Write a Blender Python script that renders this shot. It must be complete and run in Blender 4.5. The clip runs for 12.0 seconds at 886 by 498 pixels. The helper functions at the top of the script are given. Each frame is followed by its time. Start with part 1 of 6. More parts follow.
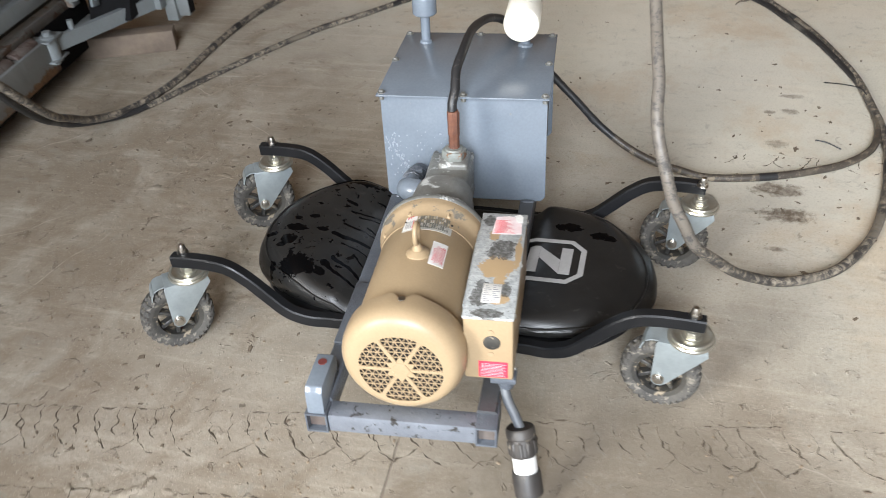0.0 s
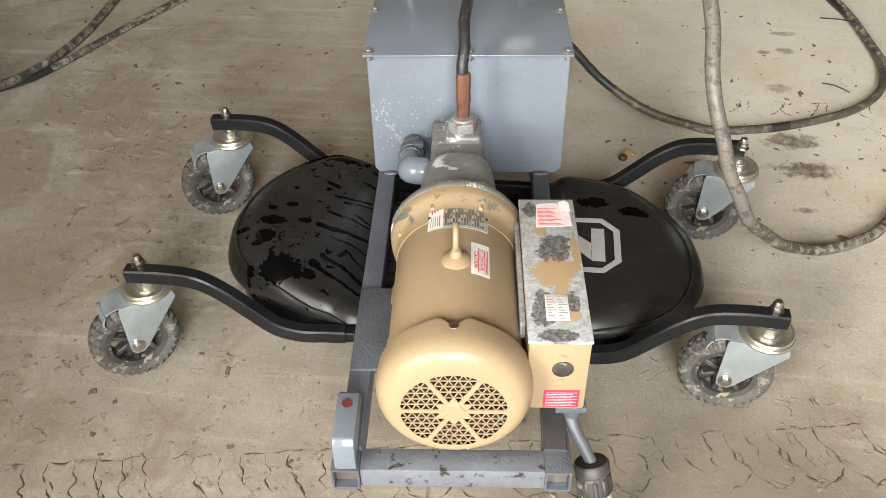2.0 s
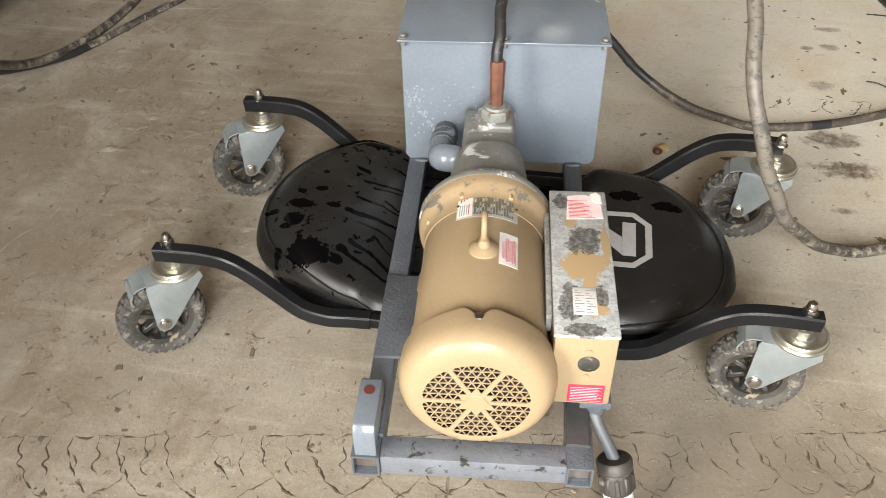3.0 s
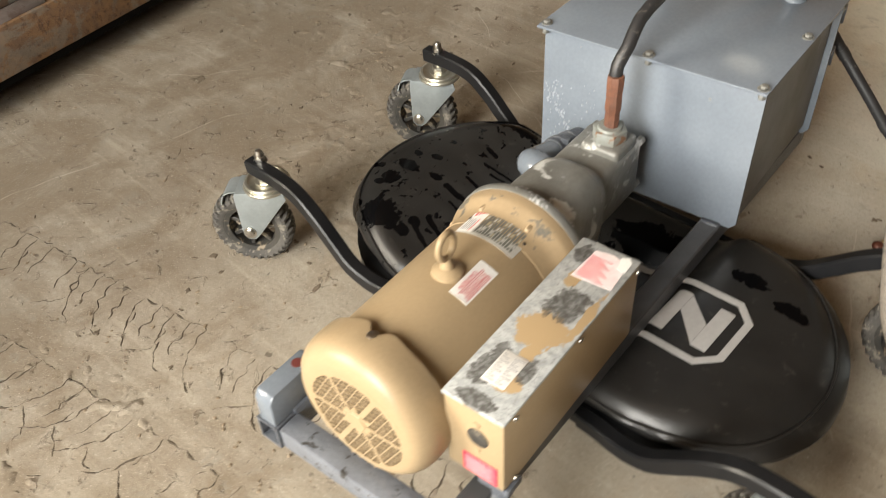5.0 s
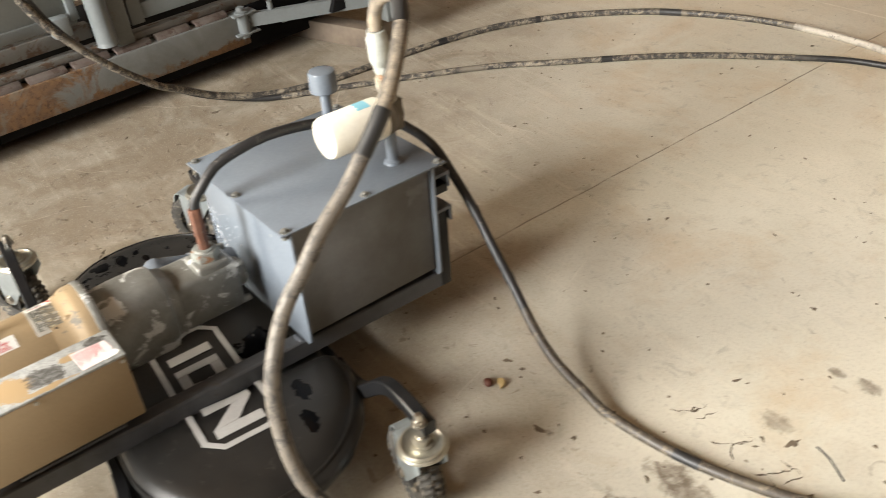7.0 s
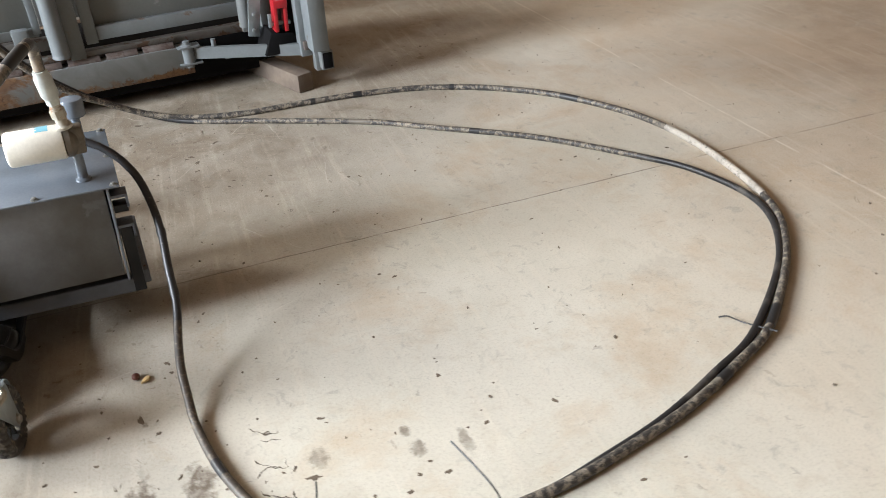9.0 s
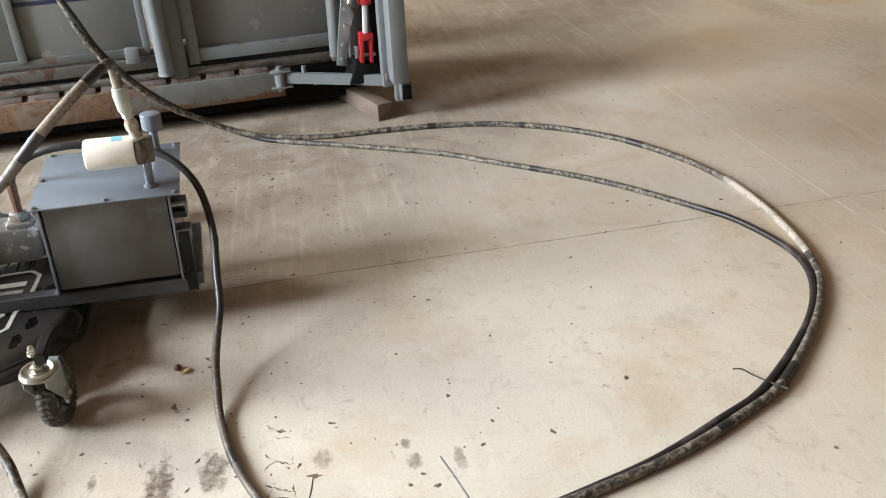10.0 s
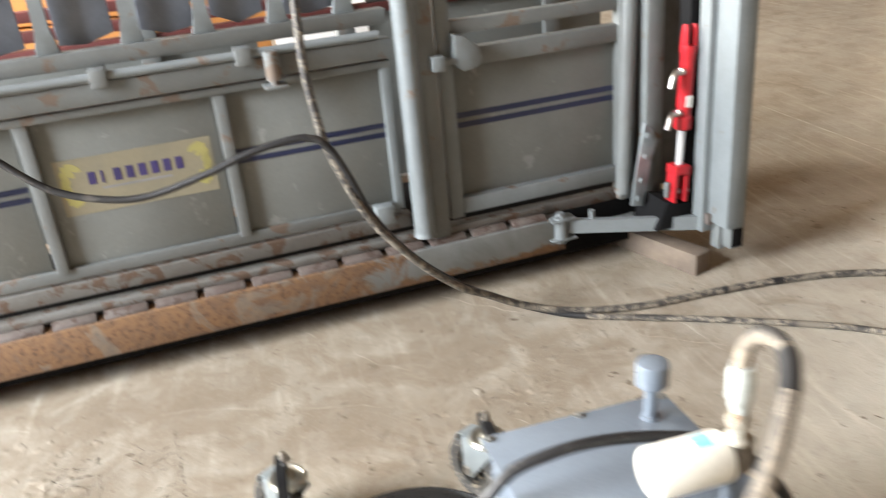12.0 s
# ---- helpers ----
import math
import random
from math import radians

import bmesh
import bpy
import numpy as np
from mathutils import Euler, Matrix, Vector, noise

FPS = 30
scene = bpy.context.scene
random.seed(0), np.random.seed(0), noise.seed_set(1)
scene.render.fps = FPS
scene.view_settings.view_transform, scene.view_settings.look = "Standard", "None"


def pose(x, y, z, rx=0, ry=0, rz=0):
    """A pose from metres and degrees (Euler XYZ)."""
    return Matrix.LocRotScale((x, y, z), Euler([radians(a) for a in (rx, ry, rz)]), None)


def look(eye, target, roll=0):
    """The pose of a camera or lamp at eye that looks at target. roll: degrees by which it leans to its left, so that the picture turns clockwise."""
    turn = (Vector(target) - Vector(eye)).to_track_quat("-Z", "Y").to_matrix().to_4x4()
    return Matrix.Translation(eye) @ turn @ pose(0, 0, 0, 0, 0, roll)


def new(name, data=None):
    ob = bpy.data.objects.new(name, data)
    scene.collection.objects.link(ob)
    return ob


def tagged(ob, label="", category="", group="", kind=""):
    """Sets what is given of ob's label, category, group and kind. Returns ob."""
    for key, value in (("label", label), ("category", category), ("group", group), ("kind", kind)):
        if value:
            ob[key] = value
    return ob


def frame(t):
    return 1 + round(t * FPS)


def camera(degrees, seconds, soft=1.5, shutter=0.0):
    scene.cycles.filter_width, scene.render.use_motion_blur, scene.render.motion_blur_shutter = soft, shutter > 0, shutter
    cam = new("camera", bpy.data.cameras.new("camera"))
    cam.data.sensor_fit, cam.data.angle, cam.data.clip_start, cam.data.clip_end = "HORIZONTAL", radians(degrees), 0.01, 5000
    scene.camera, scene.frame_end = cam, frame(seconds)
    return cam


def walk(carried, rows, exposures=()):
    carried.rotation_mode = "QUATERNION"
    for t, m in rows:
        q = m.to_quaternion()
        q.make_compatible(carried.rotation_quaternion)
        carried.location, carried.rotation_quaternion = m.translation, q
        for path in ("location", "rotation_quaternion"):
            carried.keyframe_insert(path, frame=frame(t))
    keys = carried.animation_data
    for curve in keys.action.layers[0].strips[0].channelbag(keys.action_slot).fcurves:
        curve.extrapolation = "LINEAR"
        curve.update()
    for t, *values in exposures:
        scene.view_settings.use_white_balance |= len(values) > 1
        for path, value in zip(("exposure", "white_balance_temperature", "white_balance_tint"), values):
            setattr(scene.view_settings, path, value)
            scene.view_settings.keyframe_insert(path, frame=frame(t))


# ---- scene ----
cam = camera(55.5, 12.0, 0.75, 0.4)
PATH = [
    (0, (0.171, 0.041, 1.368), (-0.267, 1.571, 0.156), -3.5),
    (0.5, (-0.075, 0.222, 1.304), (-0.355, 1.731, 0.023), -2.2),
    (1, (-0.125, 0.293, 1.276), (-0.344, 1.79, -0.033), -1.6),
    (1.5, (-0.121, 0.304, 1.272), (-0.318, 1.788, -0.054), -1.4),
    (2, (-0.119, 0.305, 1.27), (-0.312, 1.78, -0.068), -1.3),
    (2.5, (-0.12, 0.313, 1.267), (-0.325, 1.779, -0.078), -1.3),
    (3, (-0.118, 0.315, 1.26), (-0.378, 1.763, -0.096), -1.2),
    (3.2, (-0.118, 0.319, 1.255), (-0.414, 1.755, -0.106), -1.2),
    (4.8, (0.297, 0.608, 1.227), (-0.674, 1.65, -0.178), -5.3),
    (5, (0.349, 0.692, 1.209), (-0.693, 1.681, -0.181), -5.6),
    (5.5, (0.508, 0.904, 1.254), (-0.688, 1.788, -0.083), -6.5),
    (6, (0.723, 1.028, 1.32), (-0.594, 1.877, 0.077), -7.1),
    (6.5, (1.018, 1.13, 1.349), (-0.349, 1.966, 0.152), -7.1),
    (7, (1.216, 1.36, 1.337), (-0.18, 2.181, 0.163), -6.6),
    (7.5, (1.41, 1.64, 1.379), (-0.023, 2.414, 0.218), -6.5),
    (7.6, (1.483, 1.702, 1.364), (0.014, 2.444, 0.228), -6.6),
    (7.7, (1.514, 1.711, 1.376), (0.062, 2.478, 0.234), -6.0),
    (9.3, (2.07, 2.484, 1.408), (0.409, 2.896, 0.374), -3.1),
    (9.5, (2.114, 2.521, 1.421), (0.433, 2.88, 0.399), -3.0),
    (10, (2.145, 2.552, 1.442), (0.422, 2.815, 0.462), -2.8),
    (10.5, (1.857, 2.413, 1.485), (0.121, 2.73, 0.544), -3.6),
    (11, (1.519, 2.207, 1.461), (-0.228, 2.531, 0.543), -4.1),
    (11.5, (1.144, 1.888, 1.435), (-0.61, 2.224, 0.535), -4.7),
    (12, (0.821, 1.449, 1.471), (-0.963, 1.786, 0.634), -5.5),
]
EXPOSURES = [(0.0, -0.18, 6150, 10), (1.0, -0.17, 6350, 10), (1.8, -0.17, 6750, 10), (3.0, -0.17, 6850, 10), (5.0, -0.10, 7350, 10), (6.0, 0.25, 7350, 10), (7.0, 0.36, 7150, 10), (7.6, 0.44, 6600, 10),
             (9.5, 0.45, 6100, 10), (10.5, 0.52, 6400, 10), (11.4, 0.82, 6100, 10), (12.0, 0.86, 6400, 10)]
walk(cam, [(t, look(eye, target, roll)) for t, eye, target, roll in PATH], EXPOSURES)

# ---- light: an open shed, daylight through two big doors in the south wall ----
world = bpy.data.worlds.new("sky")
scene.world = world
world.use_nodes = True
wn = world.node_tree.nodes
sky = wn.new("ShaderNodeTexSky")
sky.sky_type, sky.sun_disc = "NISHITA", False
sky.sun_elevation, sky.sun_rotation = radians(48), radians(35)
world.node_tree.links.new(sky.outputs["Color"], wn["Background"].inputs["Color"])
wn["Background"].inputs["Strength"].default_value = 0.12

sun_data = bpy.data.lights.new("sun", "SUN")
sun_data.energy, sun_data.angle, sun_data.color = 3.0, radians(0.5), (1.0, 0.95, 0.86)
sun = new("sun", sun_data)
sun.matrix_world = look((4.6, 6.6, 9.0), (0, 0, 0))


def door_light(name, size, size_y, watts, colour, eye, target):
    data = bpy.data.lights.new(name, "AREA")
    data.shape, data.size, data.size_y, data.energy, data.color = "RECTANGLE", size, size_y, watts, colour
    ob = new(name, data)
    ob.matrix_world = look(eye, target)
    return ob


door_light("south_daylight", 2.9, 4.2, 1600, (0.94, 0.97, 1.0), (0.75, -5.45, 3.75), (0.55, 2.0, 2.2))
door_light("south_west_daylight", 3.0, 4.4, 1750, (1.0, 0.96, 0.88), (-5.0, -5.45, 3.5), (-4.4, 2.0, 1.8))


# ---- materials ----
def nodes_of(name):
    m = bpy.data.materials.new(name)
    m.use_nodes = True
    t = m.node_tree
    return m, t, t.nodes["Principled BSDF"]


def link(t, a, b):
    t.links.new(a, b)


def noise_tex(t, coord, scale, detail=6.0, rough=0.6, distort=0.0):
    n = t.nodes.new("ShaderNodeTexNoise")
    n.inputs["Scale"].default_value, n.inputs["Detail"].default_value = scale, detail
    n.inputs["Roughness"].default_value, n.inputs["Distortion"].default_value = rough, distort
    link(t, coord, n.inputs["Vector"])
    return n.outputs["Fac"]


def ramp(t, fac, a, b):
    """0 below a, 1 above b."""
    n = t.nodes.new("ShaderNodeMapRange")
    n.clamp = True
    n.inputs["From Min"].default_value, n.inputs["From Max"].default_value = a, b
    link(t, fac, n.inputs["Value"])
    return n.outputs["Result"]


def blend(t, fac, a, b, mode="MIX"):
    n = t.nodes.new("ShaderNodeMix")
    n.data_type, n.blend_type = "RGBA", mode
    col = [i for i in n.inputs if i.type == "RGBA"]
    fa = n.inputs[0]
    for sock, v in ((fa, fac), (col[0], a), (col[1], b)):
        if isinstance(v, (int, float)):
            sock.default_value = v
        elif isinstance(v, tuple):
            sock.default_value = (*v, 1.0)[:4]
        else:
            link(t, v, sock)
    return [o for o in n.outputs if o.type == "RGBA"][0]


def calc(t, op, a, b=0.0, c=0.0):
    n = t.nodes.new("ShaderNodeMath")
    n.operation = op
    for i, v in enumerate((a, b, c)):
        if isinstance(v, (int, float)):
            n.inputs[i].default_value = v
        else:
            link(t, v, n.inputs[i])
    return n.outputs["Value"]


def coords(t, kind="Object"):
    return t.nodes.new("ShaderNodeTexCoord").outputs[kind]


def bump(t, bsdf, height, strength=0.3, distance=0.002):
    n = t.nodes.new("ShaderNodeBump")
    n.inputs["Strength"].default_value, n.inputs["Distance"].default_value = strength, distance
    link(t, height, n.inputs["Height"])
    link(t, n.outputs["Normal"], bsdf.inputs["Normal"])


def surface(name, base, second=None, rough=0.5, metal=0.0, blotch=7.0, grain=90.0, relief=0.15, depth=0.001,
            wear=None, wear_scale=14.0, wear_at=0.62, wear_rough=0.7, wear_metal=0.0, spec=0.5):
    """Two scales of variation, fine relief and, if given, patches of a second finish (rust, bare metal, dust)."""
    m, t, b = nodes_of(name)
    co = coords(t)
    big, fine = noise_tex(t, co, blotch, 5), noise_tex(t, co, grain, 4)
    second = second or tuple(c * 0.72 for c in base)
    col = blend(t, ramp(t, big, 0.35, 0.68), base, second)
    col = blend(t, calc(t, "MULTIPLY", ramp(t, fine, 0.3, 0.75), 0.25), col, tuple(c * 0.55 for c in base))
    r = calc(t, "ADD", rough - 0.08, calc(t, "MULTIPLY", big, 0.16))
    b.inputs["Metallic"].default_value = metal
    b.inputs["Specular IOR Level"].default_value = spec
    if wear:
        w = ramp(t, noise_tex(t, co, wear_scale, 8, 0.65, 0.4), wear_at, wear_at + 0.05)
        col = blend(t, w, col, wear)
        r = calc(t, "ADD", r, calc(t, "MULTIPLY", w, wear_rough - rough))
        link(t, calc(t, "ADD", metal, calc(t, "MULTIPLY", w, wear_metal - metal)), b.inputs["Metallic"])
    link(t, col, b.inputs["Base Color"])
    link(t, r, b.inputs["Roughness"])
    bump(t, b, fine, relief, depth)
    return m


GREY_PAINT = surface("grey_blue_paint", (0.172, 0.200, 0.235), (0.145, 0.170, 0.202), 0.21, 0.0, 5, 160, 0.12, 0.0006, (0.12, 0.11, 0.10), 22, 0.72, 0.6)
TANK_SIDE = surface("grimy_bare_side_sheet", (0.140, 0.140, 0.140), (0.095, 0.090, 0.082), 0.5, 0.1, 9, 120, 0.3, 0.0008, (0.14, 0.14, 0.145), 7, 0.60, 0.5)
# grimy rail colour, also on the sheet that stands for head gate shade
DARK_RAIL_SHADE = surface("dark_grimy_rail_and_shade", (0.075, 0.078, 0.085), (0.045, 0.045, 0.046), 0.45, 0.0, 12, 140, 0.4, 0.0012, (0.06, 0.04, 0.03), 26, 0.64, 0.8)
FRAME_PAINT = surface("worn_frame_paint", (0.105, 0.118, 0.138), (0.070, 0.078, 0.092), 0.36, 0.0, 14, 190, 0.9, 0.0022, (0.10, 0.055, 0.035), 26, 0.67, 0.8)
BEIGE = surface("motor_beige_enamel", (0.362, 0.268, 0.162), (0.322, 0.238, 0.142), 0.35, 0.0, 4, 200, 0.08, 0.0004, (0.20, 0.12, 0.06), 55, 0.76, 0.6, spec=0.36)
BEIGE_RIM = surface("chipped_beige_enamel", (0.37, 0.272, 0.165), (0.33, 0.242, 0.145), 0.42, 0.0, 5, 160, 0.15, 0.0006, (0.13, 0.12, 0.10), 24, 0.58, 0.6)
CAST = surface("dull_cast_metal", (0.215, 0.218, 0.205), (0.135, 0.132, 0.118), 0.42, 0.15, 20, 120, 0.6, 0.002, (0.52, 0.53, 0.52), 17, 0.555, 0.6)
ZINC = surface("zinc_plate", (0.42, 0.47, 0.485), (0.32, 0.36, 0.375), 0.36, 0.6, 16, 120, 0.08, 0.0004, (0.36, 0.33, 0.27), 40, 0.68, 0.6)
GOLD_ZINC = surface("yellow_zinc", (0.54, 0.53, 0.47), (0.44, 0.41, 0.33), 0.33, 0.85, 20, 120, 0.08, 0.0004)
STEEL = surface("bright_steel", (0.62, 0.60, 0.56), (0.40, 0.37, 0.32), 0.3, 1.0, 40, 160, 0.1, 0.0003)
RUST_PIPE = surface("rusty_fitting", (0.175, 0.072, 0.042), (0.095, 0.046, 0.032), 0.62, 0.1, 45, 220, 0.6, 0.002, (0.32, 0.42, 0.42), 45, 0.64, 0.7)
RUST_BLUE = surface("corroded_hex", (0.25, 0.275, 0.26), (0.20, 0.20, 0.18), 0.6, 0.2, 40, 200, 0.5, 0.0015, (0.19, 0.095, 0.05), 42, 0.56, 0.8)
BLACK_ARM = surface("black_painted_tube", (0.0085, 0.009, 0.010), (0.014, 0.014, 0.015), 0.34, 0.0, 14, 200, 0.1, 0.0004, (0.10, 0.09, 0.075), 34, 0.70, 0.8, spec=0.24)
TYRE = surface("dusty_tyre_rubber", (0.048, 0.045, 0.042), (0.095, 0.088, 0.076), 0.82, 0.0, 30, 260, 0.5, 0.001, (0.175, 0.158, 0.13), 75, 0.55, 0.9)
RIM = surface("black_plastic_rim", (0.022, 0.022, 0.022), (0.06, 0.055, 0.045), 0.5, 0.0, 30, 160, 0.2, 0.0006, (0.24, 0.20, 0.145), 55, 0.56, 0.9)
WHITE_CAN = surface("cream_filter_enamel", (0.80, 0.77, 0.68), (0.74, 0.70, 0.60), 0.3, 0.0, 9, 120, 0.05, 0.0003)
DARK_HEAD = surface("dark_filter_head", (0.10, 0.085, 0.065), (0.16, 0.13, 0.10), 0.55, 0.3, 30, 160, 0.3, 0.001)
CREAM_FITTING = surface("oily_pale_fitting", (0.42, 0.40, 0.34), (0.33, 0.28, 0.21), 0.42, 0.2, 34, 160, 0.3, 0.001, (0.32, 0.17, 0.09), 36, 0.6, 0.7)
PALE_FERRULE = surface("pale_plated_ferrule", (0.52, 0.55, 0.52), (0.42, 0.44, 0.41), 0.4, 0.2, 34, 160, 0.2, 0.0006)
STICKER = surface("white_label", (0.78, 0.77, 0.74), (0.68, 0.66, 0.62), 0.5, 0.0, 40, 300, 0.05, 0.0002)
PINK = surface("faded_pink_label", (0.72, 0.56, 0.56), (0.78, 0.72, 0.71), 0.6, 0.0, 45, 300, 0.1, 0.0004, (0.80, 0.78, 0.75), 60, 0.6, 0.7)
RED_LABEL = surface("red_label", (0.72, 0.035, 0.075), (0.66, 0.03, 0.06), 0.45, 0.0, 20, 300, 0.05, 0.0002)
RED_INK = surface("red_ink", (0.62, 0.05, 0.07), None, 0.5)
GREY_INK = surface("grey_ink", (0.28, 0.28, 0.29), None, 0.5)
PLATE = surface("stamped_nameplate", (0.58, 0.57, 0.53), (0.48, 0.47, 0.43), 0.35, 0.4, 40, 200, 0.1, 0.0004)
PLATE_DARK = surface("nameplate_dark_fields", (0.15, 0.155, 0.14), (0.22, 0.215, 0.185), 0.45, 0.4, 60, 200, 0.2, 0.0004)
DULL_BRASS = surface("dull_plate_fields", (0.42, 0.37, 0.24), (0.50, 0.48, 0.40), 0.4, 0.3, 60, 200, 0.2, 0.0004)
CABLE = surface("grey_cable_sheath", (0.09, 0.10, 0.115), (0.13, 0.135, 0.14), 0.5, 0.0, 30)
PLUG = surface("black_plug_plastic", (0.030, 0.028, 0.027), (0.055, 0.048, 0.042), 0.5, 0.0, 22, 120, 0.2, 0.0006, (0.20, 0.17, 0.13), 30, 0.62, 0.8)
WHITE_PLUG = surface("white_plug_plastic", (0.74, 0.74, 0.72), (0.66, 0.65, 0.62), 0.45)
FAN_DARK = surface("dark_fan_cavity", (0.025, 0.02, 0.015), None, 0.8)
TAPE = surface("black_tape", (0.016, 0.016, 0.017), (0.03, 0.03, 0.03), 0.45)
LOGO = surface("printed_pale_grey", (0.42, 0.41, 0.395), (0.36, 0.35, 0.335), 0.5, 0.0, 24, 200, 0.05, 0.0003)
TIMBER = surface("weathered_timber", (0.20, 0.155, 0.115), (0.13, 0.10, 0.078), 0.8, 0.0, 12, 70, 0.6, 0.003)
CHUTE_PAINT = surface("chute_grey_paint", (0.176, 0.189, 0.188), (0.138, 0.145, 0.140), 0.5, 0.0, 6, 110, 0.2, 0.0008, (0.155, 0.118, 0.09), 9, 0.585, 0.85)
CHUTE_LIGHT = surface("chute_pale_grey_paint", (0.200, 0.222, 0.228), (0.164, 0.180, 0.184), 0.45, 0.0, 6, 110, 0.2, 0.0008, (0.165, 0.125, 0.098), 11, 0.625, 0.85)
CHUTE_PANEL = surface("chute_sheet_panel", (0.186, 0.195, 0.184), (0.154, 0.161, 0.152), 0.5, 0.0, 4, 90, 0.1, 0.0006, (0.24, 0.248, 0.235), 9, 0.62, 0.7)
BASE_RUST = surface("rusty_base_steel", (0.205, 0.115, 0.058), (0.20, 0.185, 0.155), 0.75, 0.0, 9, 60, 0.6, 0.002, (0.095, 0.05, 0.03), 45, 0.58, 0.85)
CHUTE_RUSTY = surface("rust_streaked_grey_paint", (0.170, 0.168, 0.158), (0.125, 0.115, 0.102), 0.6, 0.0, 10, 90, 0.4, 0.0015, (0.105, 0.068, 0.046), 13, 0.53, 0.85)
BASE_PINK = surface("worn_red_primer", (0.135, 0.115, 0.102), (0.085, 0.058, 0.048), 0.7, 0.05, 14, 80, 0.4, 0.002, (0.075, 0.05, 0.04), 18, 0.56, 0.9)
CROSSBAR = surface("gritty_frame_paint", (0.165, 0.18, 0.205), (0.12, 0.13, 0.15), 0.42, 0.0, 14, 90, 0.8, 0.002, (0.03, 0.028, 0.026), 48, 0.58, 0.5)
STRIPE = surface("navy_stripe", (0.012, 0.018, 0.055), (0.02, 0.026, 0.065), 0.45)
DECAL = surface("tan_decal", (0.265, 0.235, 0.16), (0.235, 0.215, 0.155), 0.5, 0.0, 8)
YELLOW = surface("yellow_print", (0.40, 0.36, 0.12), (0.33, 0.30, 0.13), 0.5)
PURPLE = surface("purple_print", (0.05, 0.038, 0.14), None, 0.5)
RED_PAINT = surface("red_cylinder_paint", (0.47, 0.018, 0.026), (0.40, 0.015, 0.022), 0.32, 0.0, 10, 120, 0.05, 0.0004)
CHROME = surface("chrome_rod", (0.80, 0.80, 0.80), (0.72, 0.72, 0.72), 0.28, 0.5)
# near-black for rubber and for gaps whose shade is put into the colour
BLACK_VOID = surface("black_rubber_and_shade", (0.010, 0.010, 0.0105), None, 0.85, spec=0.1)
FLAP = surface("blue_grey_flap", (0.17, 0.19, 0.23), (0.12, 0.135, 0.165), 0.6, 0.0, 10)
MAROON = surface("maroon_paint", (0.15, 0.035, 0.03), (0.10, 0.03, 0.028), 0.5, 0.0, 8)
ORANGE = surface("orange_boards", (0.62, 0.28, 0.075), (0.50, 0.21, 0.06), 0.6, 0.0, 8)
TEAL = surface("pale_teal_sheet", (0.25, 0.46, 0.44), (0.22, 0.40, 0.39), 0.5, 0.0, 8)
# beads and blisters, coloured paler than the tank paint to add glints
BEADS = surface("glossy_blister_glints", (0.30, 0.33, 0.37), (0.22, 0.25, 0.28), 0.10, 0.0, 60, 200, 0.05, 0.0002, spec=0.9)
MUD = surface("dried_mud", (0.30, 0.235, 0.165), (0.22, 0.17, 0.115), 0.92, 0.0, 30, 160, 0.6, 0.003)
GRIT = surface("dark_grit", (0.115, 0.088, 0.062), (0.19, 0.148, 0.105), 0.9, 0.0, 60, 200, 0.4, 0.002)
TREAD = surface("damp_dark_mud", (0.066, 0.050, 0.034), (0.125, 0.098, 0.068), 0.85, 0.0, 40, 200, 0.4, 0.002)
SHELL_A = surface("dark_red_shell", (0.12, 0.035, 0.02), None, 0.5)
SHELL_B = surface("pale_kernel", (0.62, 0.46, 0.22), (0.52, 0.36, 0.16), 0.6)
# brown chosen so that unseen walls and roof bounce warm light into shadows
TIN = surface("brown_bounce_wall", (0.19, 0.13, 0.08), (0.14, 0.095, 0.06), 0.6, 0.2, 2)
GRAVEL = surface("gravel_yard", (0.36, 0.33, 0.28), (0.28, 0.25, 0.21), 0.9, 0.0, 2, 40, 0.5, 0.01)


def hose_material(name, rubber, dust, at):
    m, t, b = nodes_of(name)
    co = coords(t)
    w = ramp(t, noise_tex(t, co, 48, 9, 0.78, 0.6), at, at + 0.10)
    col = blend(t, w, rubber, dust)
    col = blend(t, ramp(t, noise_tex(t, co, 7, 4), 0.56, 0.66), col, tuple(0.5 * (a + c) for a, c in zip(rubber, dust)))
    link(t, col, b.inputs["Base Color"])
    link(t, calc(t, "ADD", 0.45, calc(t, "MULTIPLY", w, 0.4)), b.inputs["Roughness"])
    bump(t, b, noise_tex(t, co, 180, 4), 0.4, 0.001)
    return m


